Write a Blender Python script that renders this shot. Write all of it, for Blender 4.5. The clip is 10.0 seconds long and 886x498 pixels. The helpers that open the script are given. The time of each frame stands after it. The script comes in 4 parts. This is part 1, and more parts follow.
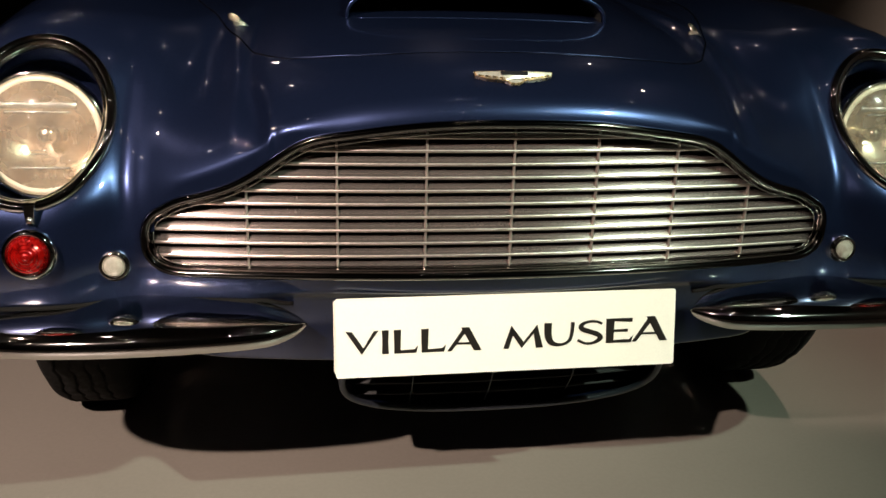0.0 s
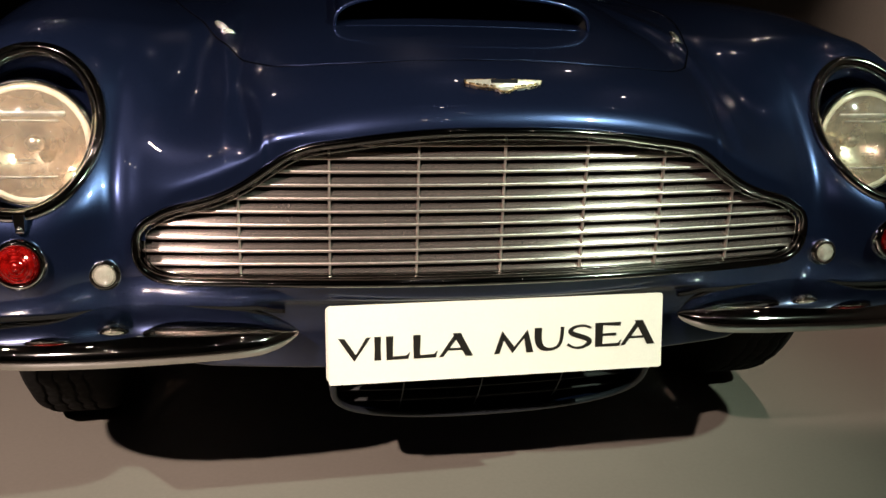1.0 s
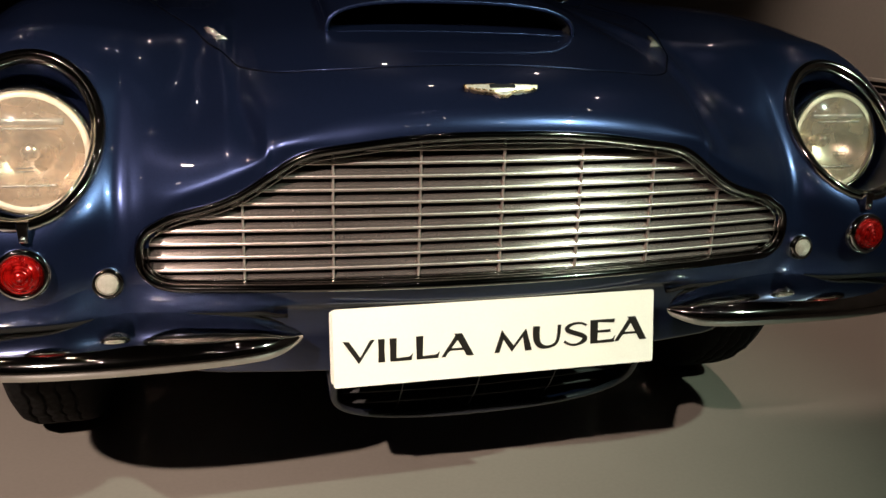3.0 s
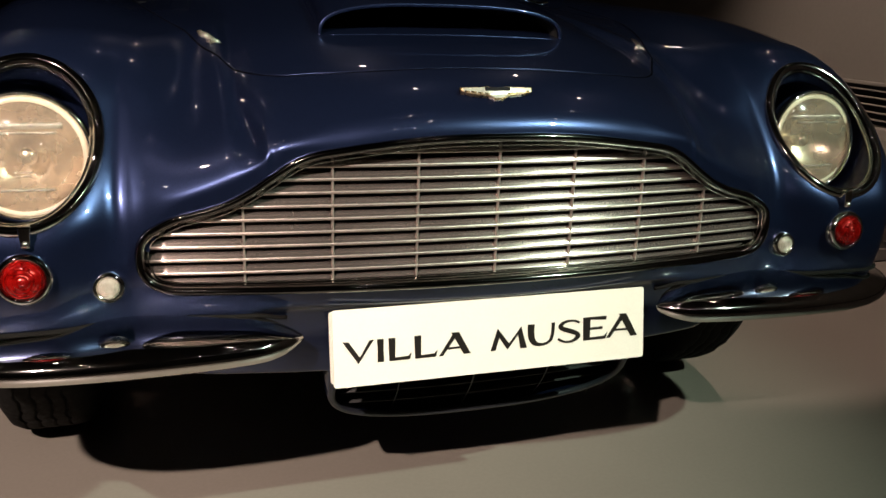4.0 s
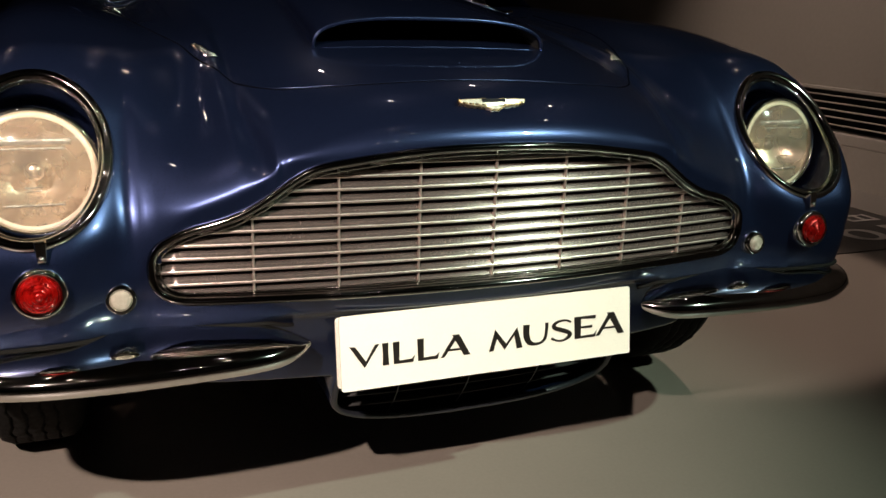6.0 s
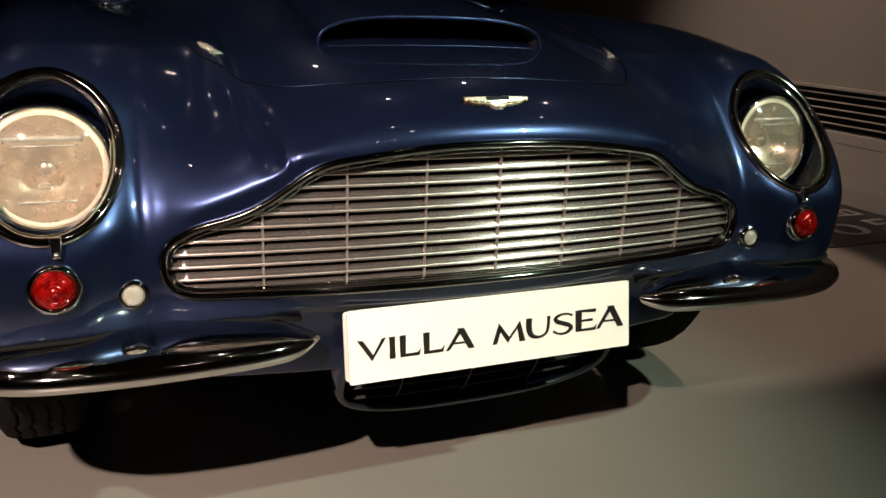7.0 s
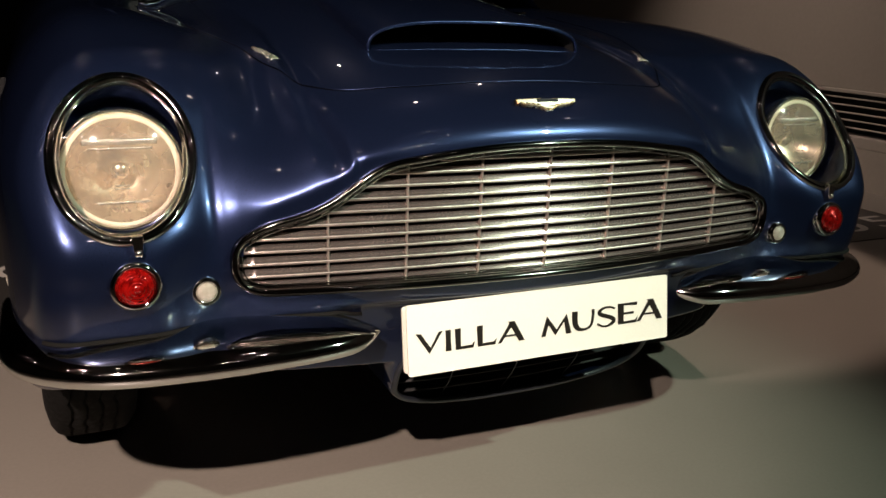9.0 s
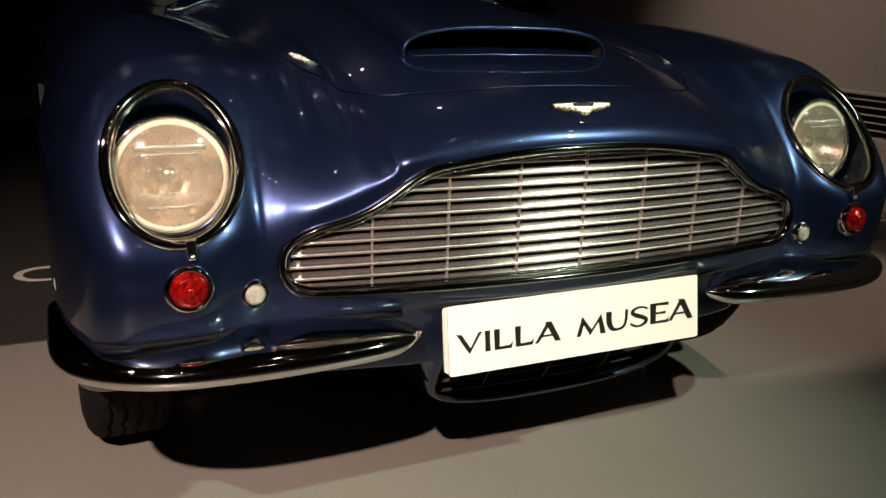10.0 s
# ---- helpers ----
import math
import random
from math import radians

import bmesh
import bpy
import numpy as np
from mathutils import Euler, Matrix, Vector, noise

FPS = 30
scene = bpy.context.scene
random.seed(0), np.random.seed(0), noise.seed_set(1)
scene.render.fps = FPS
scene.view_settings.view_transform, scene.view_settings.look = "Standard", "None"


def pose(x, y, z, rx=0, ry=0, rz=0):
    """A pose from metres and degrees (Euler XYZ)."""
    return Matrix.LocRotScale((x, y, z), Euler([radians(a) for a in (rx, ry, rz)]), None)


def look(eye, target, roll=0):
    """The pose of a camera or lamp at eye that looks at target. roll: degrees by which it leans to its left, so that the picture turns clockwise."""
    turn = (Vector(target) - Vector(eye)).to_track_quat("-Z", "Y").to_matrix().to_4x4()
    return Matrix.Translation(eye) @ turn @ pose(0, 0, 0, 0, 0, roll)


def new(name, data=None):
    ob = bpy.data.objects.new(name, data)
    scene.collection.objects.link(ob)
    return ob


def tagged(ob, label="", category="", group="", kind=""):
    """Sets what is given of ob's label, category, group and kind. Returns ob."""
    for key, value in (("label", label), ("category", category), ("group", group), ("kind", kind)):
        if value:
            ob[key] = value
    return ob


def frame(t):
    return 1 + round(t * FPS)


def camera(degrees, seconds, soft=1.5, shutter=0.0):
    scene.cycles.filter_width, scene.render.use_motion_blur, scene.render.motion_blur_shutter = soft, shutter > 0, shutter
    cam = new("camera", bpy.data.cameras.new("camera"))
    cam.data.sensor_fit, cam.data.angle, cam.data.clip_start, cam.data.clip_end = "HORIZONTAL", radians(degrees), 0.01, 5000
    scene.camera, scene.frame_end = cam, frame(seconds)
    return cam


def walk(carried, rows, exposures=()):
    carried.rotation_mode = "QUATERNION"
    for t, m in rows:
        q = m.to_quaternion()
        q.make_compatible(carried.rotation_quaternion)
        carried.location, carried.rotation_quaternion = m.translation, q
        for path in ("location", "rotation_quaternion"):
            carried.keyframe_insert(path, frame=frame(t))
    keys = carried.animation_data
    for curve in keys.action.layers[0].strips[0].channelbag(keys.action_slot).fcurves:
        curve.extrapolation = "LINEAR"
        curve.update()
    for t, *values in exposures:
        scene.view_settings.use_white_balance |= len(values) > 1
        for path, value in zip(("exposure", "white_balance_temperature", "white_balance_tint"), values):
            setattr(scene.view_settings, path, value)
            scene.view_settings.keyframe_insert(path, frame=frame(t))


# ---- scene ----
cam = camera(54.6, 10.0)
METRES, EYE, TILT, LEAN, TURN = 0.5407, 0.870, 0.0, -0.62, -9.6
ROWS = [
    (0.0, 0.0, 0.0, 0.0, 0.26, -16.65, -0.87),
    (0.5, -0.0332, -0.0093, 0.0068, -0.89, -16.53, -0.97),
    (1.0, -0.0583, -0.0132, 0.0103, -1.77, -16.35, -1.03),
    (1.5, -0.0897, -0.018, 0.0138, -2.8, -16.13, -1.06),
    (2.0, -0.1252, -0.0252, 0.014, -3.61, -16.11, -1.05),
    (2.5, -0.1747, -0.0326, 0.0157, -4.66, -16.13, -1.05),
    (4.0, -0.3128, -0.0672, 0.0329, -8.07, -16.18, -1.17),
    (4.5, -0.365, -0.0806, 0.0389, -9.43, -16.15, -1.23),
    (5.0, -0.409, -0.0896, 0.0438, -10.44, -16.16, -1.24),
    (5.5, -0.4629, -0.103, 0.0557, -11.54, -16.02, -1.2),
    (7.0, -0.5837, -0.1481, 0.075, -13.59, -16.22, -1.36),
    (7.5, -0.6348, -0.158, 0.0729, -14.14, -16.39, -1.46),
    (8.0, -0.6883, -0.1648, 0.0713, -14.48, -16.21, -1.4),
    (8.5, -0.7621, -0.1782, 0.0806, -14.79, -16.07, -1.33),
    (9.0, -0.8226, -0.1927, 0.083, -14.92, -16.08, -1.28),
    (9.5, -0.9012, -0.1947, 0.0848, -15.06, -16.08, -1.19),
    (10.0, -0.9667, -0.2, 0.097, -15.32, -16.01, -1.07),
]
walk(cam, [(t, pose(-0.3045, -1.1747, EYE, TILT, LEAN, TURN) @ pose(METRES * x, METRES * y, METRES * z, 90 + pitch, roll, yaw)) for t, x, y, z, yaw, pitch, roll in ROWS])

# ---- world and lights ----
world = bpy.data.worlds.new("world")
scene.world = world
world.use_nodes = True
world.node_tree.nodes["Background"].inputs["Color"].default_value = (0.9, 0.8, 0.7, 1)
world.node_tree.nodes["Background"].inputs["Strength"].default_value = 0.0


def spot(name, eye, target, watts, colour, cone=70, radius=0.04, blend=0.6):
    data = bpy.data.lights.new(name, "SPOT")
    data.energy, data.color, data.spot_size, data.spot_blend = watts, colour, radians(cone), blend
    data.shadow_soft_size = radius
    ob = new(name, data)
    ob.matrix_world = look(eye, target)
    return ob


WARM, ROSE, GREEN = (1.0, 0.79, 0.69), (1.0, 0.73, 0.60), (0.78, 1.0, 0.80)
spot("spot_rose", (-2.6, -0.4, 4.1), (-1.35, -0.15, 0.0), 24, ROSE, 38, 0.05, 0.3)
spot("spot_rose", (2.3, 1.9, 4.1), (1.25, 1.30, 0.0), 300, ROSE, 27, 0.05, 0.2)
spot("spot_warm", (-2.1, -2.95, 3.2), (-0.69, 0.36, 0.57), 1400, WARM, 38, 0.04, 1.0)
spot("spot_green", (2.15, -2.6, 3.34), (0.06, 0.38, 0.58), 690, GREEN, 35, 0.04, 1.0)
spot("spot_wall", (0.9, 2.6, 3.9), (3.3, 2.8, 0.0), 330, WARM, 46, 0.05, 1.0)


# ---- materials ----
def material(name, colour, rough=0.5, metal=0.0, coat=0.0, coat_rough=0.03, ior=1.5, grain=0.0, grain_scale=60, bump=0.0, bump_scale=200,
             stain=0.0, stain_scale=2.0, spec=0.5):
    """Base colour with fine grain and broad stains, roughness that varies a little, and fine relief."""
    m = bpy.data.materials.new(name)
    m.use_nodes = True
    nt = m.node_tree
    b = nt.nodes["Principled BSDF"]
    b.inputs["Base Color"].default_value = (*colour, 1)
    b.inputs["Roughness"].default_value, b.inputs["Metallic"].default_value = rough, metal
    b.inputs["Coat Weight"].default_value, b.inputs["Coat Roughness"].default_value = coat, coat_rough
    b.inputs["IOR"].default_value, b.inputs["Specular IOR Level"].default_value = ior, spec
    if grain or stain or bump:
        tc = nt.nodes.new("ShaderNodeTexCoord")

        def noise_of(scale, detail):
            n = nt.nodes.new("ShaderNodeTexNoise")
            n.inputs["Scale"].default_value, n.inputs["Detail"].default_value = scale, detail
            nt.links.new(tc.outputs["Object"], n.inputs["Vector"])
            return n

        value = None
        for amount, scale, detail in ((grain, grain_scale, 2), (stain, stain_scale, 5)):
            if not amount:
                continue
            r = nt.nodes.new("ShaderNodeMapRange")
            r.inputs["From Min"].default_value, r.inputs["From Max"].default_value = 0.3, 0.7
            r.inputs["To Min"].default_value, r.inputs["To Max"].default_value = 1 - amount, 1 + amount
            nt.links.new(noise_of(scale, detail).outputs["Fac"], r.inputs["Value"])
            if value is None:
                value = r.outputs["Result"]
            else:
                mul = nt.nodes.new("ShaderNodeMath")
                mul.operation = "MULTIPLY"
                nt.links.new(value, mul.inputs[0])
                nt.links.new(r.outputs["Result"], mul.inputs[1])
                value = mul.outputs["Value"]
        if value is not None:
            mix = nt.nodes.new("ShaderNodeVectorMath")
            mix.operation = "SCALE"
            mix.inputs[0].default_value = colour
            nt.links.new(value, mix.inputs["Scale"])
            nt.links.new(mix.outputs["Vector"], b.inputs["Base Color"])
            rr = nt.nodes.new("ShaderNodeMath")
            rr.operation = "MULTIPLY"
            rr.inputs[1].default_value = rough
            nt.links.new(value, rr.inputs[0])
            nt.links.new(rr.outputs["Value"], b.inputs["Roughness"])
        if bump:
            bp = nt.nodes.new("ShaderNodeBump")
            bp.inputs["Strength"].default_value, bp.inputs["Distance"].default_value = bump, 0.001
            nt.links.new(noise_of(bump_scale, 3).outputs["Fac"], bp.inputs["Height"])
            nt.links.new(bp.outputs["Normal"], b.inputs["Normal"])
    return m


def glass(name, tint=(1, 1, 1), rough=0.0, gloss_ior=1.45):
    """Thin clear sheet: sees through, with a Fresnel gloss."""
    m = bpy.data.materials.new(name)
    m.use_nodes = True
    nt = m.node_tree
    nt.nodes.remove(nt.nodes["Principled BSDF"])
    t, g, f, x = (nt.nodes.new("ShaderNode" + k) for k in ("BsdfTransparent", "BsdfGlossy", "Fresnel", "MixShader"))
    t.inputs["Color"].default_value = (*tint, 1)
    g.inputs["Roughness"].default_value = rough
    f.inputs["IOR"].default_value = gloss_ior
    nt.links.new(f.outputs["Fac"], x.inputs["Fac"])
    nt.links.new(t.outputs["BSDF"], x.inputs[1])
    nt.links.new(g.outputs["BSDF"], x.inputs[2])
    nt.links.new(x.outputs["Shader"], nt.nodes["Material Output"].inputs["Surface"])
    return m


def glowing(name, colour, strength):
    m = bpy.data.materials.new(name)
    m.use_nodes = True
    b = m.node_tree.nodes["Principled BSDF"]
    b.inputs["Base Color"].default_value = (0, 0, 0, 1)
    b.inputs["Emission Color"].default_value = (*colour, 1)
    b.inputs["Emission Strength"].default_value = strength
    return m


PAINT = material("blue_metallic_paint", (0.0163, 0.0268, 0.075), 0.285, 0.80, 1.0, 0.015, grain=0.05, grain_scale=900, bump=0.02, bump_scale=2500)
CHROME = material("chrome", (0.80, 0.78, 0.75), 0.05, 1.0, stain=0.08, stain_scale=30)
RIM_BLUE = material("dull_blue_rim", (0.016, 0.018, 0.024), 0.35, grain=0.1, grain_scale=200)
TRIM = material("dark_bright_trim", (0.22, 0.21, 0.205), 0.07, 1.0, stain=0.08, stain_scale=30)
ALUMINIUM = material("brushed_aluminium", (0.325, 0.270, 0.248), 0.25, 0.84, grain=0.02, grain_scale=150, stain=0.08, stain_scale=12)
# brushed along the slats: the gloss spreads up and down, not along
brush = ALUMINIUM.node_tree.nodes.new("ShaderNodeCombineXYZ")
brush.inputs["Z"].default_value = 1.0
ALUMINIUM.node_tree.nodes["Principled BSDF"].inputs["Anisotropic"].default_value = 0.88
ALUMINIUM.node_tree.links.new(brush.outputs["Vector"], ALUMINIUM.node_tree.nodes["Principled BSDF"].inputs["Tangent"])
BAR = material("warm_metal_bar", (0.60, 0.52, 0.46), 0.35, 0.8, grain=0.1, grain_scale=120)
# paler copy of the slat metal: the lower edge's highlight is in the colour
EDGE = material("slat_edge_highlight", (0.70, 0.60, 0.55), 0.33, 0.93, grain=0.08, grain_scale=150)
SATIN = material("satin_chrome", (0.85, 0.80, 0.76), 0.18, 1.0, grain=0.1, grain_scale=200)
BRASS = material("gilt_metal", (0.95, 0.84, 0.73), 0.36, 1.0, grain=0.1, grain_scale=200)
GILT_EDGE = material("dark_gilt", (0.60, 0.40, 0.20), 0.28, 1.0, grain=0.1, grain_scale=200)
BLACK = material("matt_black", (0.006, 0.006, 0.006), 0.8, stain=0.2)
GAP = material("shut_line_shade", (0.0015, 0.0015, 0.002), 1.0, spec=0.0)
ENAMEL = material("black_enamel", (0.008, 0.008, 0.010), 0.25)
RUBBER = material("tyre_rubber", (0.007, 0.0065, 0.006), 0.9, spec=0.12, grain=0.15, grain_scale=80, bump=0.3, bump_scale=400, stain=0.15, stain_scale=8)
PLATE = material("white_plate_enamel", (0.86, 0.84, 0.74), 0.35, grain=0.02, grain_scale=300, stain=0.02, stain_scale=9)
LETTER = material("black_lettering", (0.012, 0.010, 0.008), 0.4)
RED_LENS = material("red_lens", (0.34, 0.004, 0.003), 0.18, 0.55, coat=1.0, coat_rough=0.06, grain=0.5, grain_scale=130, bump=0.5, bump_scale=180)
WHITE_LENS = material("ribbed_white_lens", (0.38, 0.35, 0.29), 0.15, coat=1.0, grain=0.1, grain_scale=200, bump=1.0, bump_scale=220)
REFLECTOR = material("lamp_reflector", (0.88, 0.77, 0.64), 0.27, 0.90, grain=0.1, grain_scale=40, stain=0.2, stain_scale=25, bump=0.3, bump_scale=30)


def ribbed_glass(name, colour, milk):
    """Moulded lamp glass: mostly clear, a little milky, with vertical ribs that catch the light."""
    m = bpy.data.materials.new(name)
    m.use_nodes = True
    nt = m.node_tree
    b = nt.nodes["Principled BSDF"]
    b.inputs["Base Color"].default_value = (*colour, 1)
    b.inputs["Roughness"].default_value = 0.08
    b.inputs["Coat Weight"].default_value = 1.0
    b.inputs["Coat Roughness"].default_value = 0.10
    t, x = nt.nodes.new("ShaderNodeBsdfTransparent"), nt.nodes.new("ShaderNodeMixShader")
    t.inputs["Color"].default_value = (0.95, 0.92, 0.86, 1)
    tc, wv, ns, bp, ad = (nt.nodes.new("ShaderNode" + k) for k in ("TexCoord", "TexWave", "TexNoise", "Bump", "Math"))
    wv.wave_type, wv.bands_direction, wv.wave_profile = "BANDS", "X", "SIN"
    wv.inputs["Scale"].default_value, wv.inputs["Distortion"].default_value = 90, 0.0
    ns.inputs["Scale"].default_value = 45
    nt.links.new(tc.outputs["Object"], wv.inputs["Vector"])
    nt.links.new(tc.outputs["Object"], ns.inputs["Vector"])
    nt.links.new(wv.outputs["Fac"], ad.inputs[0])
    nt.links.new(ns.outputs["Fac"], ad.inputs[1])
    bp.inputs["Strength"].default_value, bp.inputs["Distance"].default_value = 0.8, 0.0014
    nt.links.new(ad.outputs["Value"], bp.inputs["Height"])
    nt.links.new(bp.outputs["Normal"], b.inputs["Normal"])
    x.inputs["Fac"].default_value = milk
    nt.links.new(t.outputs["BSDF"], x.inputs[1])
    nt.links.new(b.outputs["BSDF"], x.inputs[2])
    nt.links.new(x.outputs["Shader"], nt.nodes["Material Output"].inputs["Surface"])
    return m


LAMP_GLASS = ribbed_glass("ribbed_lamp_glass", (0.80, 0.68, 0.55), 0.20)
GLASS_EDGE = material("cream_glass_edge", (0.72, 0.62, 0.46), 0.2, coat=1.0, grain=0.1, grain_scale=60)
PRISM = ribbed_glass("prism_glass", (0.90, 0.84, 0.72), 0.75)
PRISM.node_tree.nodes["Principled BSDF"].inputs["Metallic"].default_value = 0.7
PRISM.node_tree.nodes["Principled BSDF"].inputs["Roughness"].default_value = 0.25
COVER_GLASS = glass("cover_glass")
SCREEN_GLASS = glass("windscreen_glass", (0.55, 0.62, 0.58))
FLOOR = material("grey_resin_floor", (0.23, 0.205, 0.175), 0.42, grain=0.04, grain_scale=120, stain=0.07, stain_scale=1.7, bump=0.08, bump_scale=90)
DARK_FLOOR = material("dark_floor_panel", (0.034, 0.031, 0.028), 0.45, grain=0.06, grain_scale=90, stain=0.1, stain_scale=2)
FLOOR_LETTER = material("white_floor_paint", (0.55, 0.52, 0.47), 0.5, grain=0.06, grain_scale=80)
WALL = material("taupe_wall_paint", (0.28, 0.245, 0.205), 0.8, grain=0.03, grain_scale=40, stain=0.05, stain_scale=0.9, bump=0.1, bump_scale=120)
DARK_WALL = material("dark_wall_paint", (0.035, 0.032, 0.026), 0.8, grain=0.05, grain_scale=30, stain=0.1)
SKIRT = material("pale_skirting", (0.36, 0.32, 0.27), 0.6, grain=0.03, grain_scale=40, stain=0.05)
LAMP_BODY = material("black_lamp_body", (0.02, 0.02, 0.02), 0.5, stain=0.1)
LAMP_GLOW = glowing("lamp_face", (1.0, 0.82, 0.74), 62)


# ---- mesh helpers ----
def mesh_np(name, verts, faces, smooth=True):
    me = bpy.data.meshes.new(name)
    me.from_pydata([tuple(v) for v in np.asarray(verts, float).tolist()], [], [tuple(f) for f in (faces.tolist() if hasattr(faces, "tolist") else faces)])
    me.polygons.foreach_set("use_smooth", [smooth] * len(me.polygons))
    me.update()
    return me


def part(name, shape, mat, parent=None, label=""):
    """Links a mesh (or a bmesh) as one object under a thing or a part."""
    if isinstance(shape, bmesh.types.BMesh):
        me = bpy.data.meshes.new(name)
        shape.to_mesh(me)
        shape.free()
    else:
        me = shape
    me.materials.clear()
    me.materials.append(mat)
    ob = new(name, me)
    ob.parent = parent
    if label:
        tagged(ob, label)
    return ob


def thing(name, label, category, place=(0, 0, 0), group="", kind=""):
    ob = new(name)
    ob.empty_display_size = 0.1
    ob.location = place
    return tagged(ob, label, category, group, kind)


def grid_faces(rows, cols, wrap_r=False, wrap_c=False):
    r = np.arange(rows if wrap_r else rows - 1)
    c = np.arange(cols if wrap_c else cols - 1)
    R, C = np.meshgrid(r, c, indexing="ij")
    R2, C2 = (R + 1) % rows, (C + 1) % cols
    return np.stack([R * cols + C, R * cols + C2, R2 * cols + C2, R2 * cols + C], -1).reshape(-1, 4)


def sweep(name, P, A, B, prof, closed=True, caps=True):
    """A profile of (a, b) pairs carried along points P in the frame of A and B."""
    P, A, B = (np.asarray(v, float) for v in (P, A, B))
    A, B = np.broadcast_to(A, P.shape), np.broadcast_to(B, P.shape)
    prof = np.asarray(prof, float)
    if prof.ndim == 2:
        prof = np.broadcast_to(prof, (len(P), *prof.shape))
    V = P[:, None] + prof[..., :1] * A[:, None] + prof[..., 1:] * B[:, None]
    n, m = V.shape[:2]
    F = grid_faces(n, m, closed, True).tolist()
    if not closed and caps:
        F += [list(range(m)), [(n - 1) * m + i for i in range(m)][::-1]]
    me = mesh_np(name, V.reshape(-1, 3), F)
    bm = bmesh.new()
    bm.from_mesh(me)
    bmesh.ops.recalc_face_normals(bm, faces=bm.faces)
    bm.to_mesh(me)
    bm.free()
    return me


def ring_profile(ra, rb, n=12, turn=0.0):
    t = np.linspace(0, 2 * np.pi, n, endpoint=False)
    return np.stack([ra * np.cos(t), rb * np.sin(t)], -1)


def lathe(name, prof, n=48, smooth=True):
    """Profile of (radius, height) pairs turned about the z axis."""
    prof = np.asarray(prof, float)
    t = np.linspace(0, 2 * np.pi, n, endpoint=False)
    V = np.stack([prof[:, None, 0] * np.cos(t), prof[:, None, 0] * np.sin(t), np.repeat(prof[:, 1:], n, 1)], -1)
    me = mesh_np(name, V.reshape(-1, 3), grid_faces(len(prof), n, False, True), smooth)
    bm = bmesh.new()
    bm.from_mesh(me)
    bmesh.ops.remove_doubles(bm, verts=bm.verts, dist=1e-5)
    bmesh.ops.recalc_face_normals(bm, faces=bm.faces)
    bm.to_mesh(me)
    bm.free()
    return me


def box(x0, y0, z0, x1, y1, z1, bevel=0.0, segments=2):
    bm = bmesh.new()
    bmesh.ops.create_cube(bm, size=1, matrix=Matrix.Translation(((x0 + x1) / 2, (y0 + y1) / 2, (z0 + z1) / 2)) @ Matrix.Diagonal((x1 - x0, y1 - y0, z1 - z0, 1)))
    if bevel:
        bmesh.ops.bevel(bm, geom=list(bm.edges), offset=bevel, segments=segments, profile=0.5, affect="EDGES")
    return bm


def moved(me, m):
    me.transform(m)
    return me


def spline(points):
    """A natural cubic spline y(x), straight beyond its ends."""
    x, y = np.array(points, float).T
    n, h = len(x), np.diff(x)
    M = np.eye(n)
    r = np.zeros(n)
    for i in range(1, n - 1):
        M[i, i - 1:i + 2] = h[i - 1], 2 * (h[i - 1] + h[i]), h[i]
        r[i] = 6 * ((y[i + 1] - y[i]) / h[i] - (y[i] - y[i - 1]) / h[i - 1])
    s = np.linalg.solve(M, r)
    lo = (y[1] - y[0]) / h[0] - h[0] * (2 * s[0] + s[1]) / 6
    hi = (y[-1] - y[-2]) / h[-1] + h[-1] * (s[-2] + 2 * s[-1]) / 6

    def f(q):
        q = np.asarray(q, float)
        i = np.clip(np.searchsorted(x, q) - 1, 0, n - 2)
        a, b = x[i + 1] - np.clip(q, x[0], x[-1]), np.clip(q, x[0], x[-1]) - x[i]
        v = (s[i] * a ** 3 + s[i + 1] * b ** 3) / (6 * h[i]) + (y[i] / h[i] - s[i] * h[i] / 6) * a + (y[i + 1] / h[i] - s[i + 1] * h[i] / 6) * b
        return v + np.minimum(q - x[0], 0) * lo + np.maximum(q - x[-1], 0) * hi
    return f


def smax(a, b, k):
    h = np.clip(0.5 + 0.5 * (a - b) / k, 0, 1)
    return b + (a - b) * h + k * h * (1 - h)


def smin(a, b, k):
    return -smax(-a, -b, k)


def step01(v):
    v = np.clip(v, 0, 1)
    return v * v * v * (v * (6 * v - 15) + 10)


# ---- the form of the car's body ----
# x across, y back from the number plate, z up; the car faces -y.
G_TOP = spline([(-0.16, 0.690), (0, 0.697), (0.16, 0.690), (0.25, 0.678), (0.305, 0.664), (0.345, 0.638), (0.385, 0.612), (0.44, 0.591), (0.492, 0.572), (0.53, 0.540)])
G_LOW = 0.474
BONNET = spline([(-0.06, 0.672), (-0.02, 0.707), (0.0, 0.724), (0.045, 0.756), (0.10, 0.781), (0.16, 0.799), (0.30, 0.83), (0.60, 0.885), (1.35, 0.975), (2.2, 0.95), (4.4, 0.82)])
CROWN = spline([(-0.05, 0.734), (0.05, 0.778), (0.19, 0.818), (0.29, 0.838), (0.42, 0.860), (0.60, 0.878), (0.87, 0.890), (1.17, 0.906), (2.2, 0.93), (3.2, 0.94), (4.4, 0.84)])
WING = spline([(0.24, 0.22), (0.33, 0.125), (0.40, 0.050), (0.44, 0.0265), (0.475, 0.0145), (0.517, 0.009), (0.56, 0.011), (0.60, 0.032), (0.685, 0.0945), (0.80, 0.176), (0.95, 0.290)])
SIDE = spline([(-0.05, 0.745), (0.0, 0.773), (0.10, 0.811), (0.25, 0.838), (0.5, 0.850), (1.5, 0.848), (3.6, 0.83), (4.4, 0.70)])
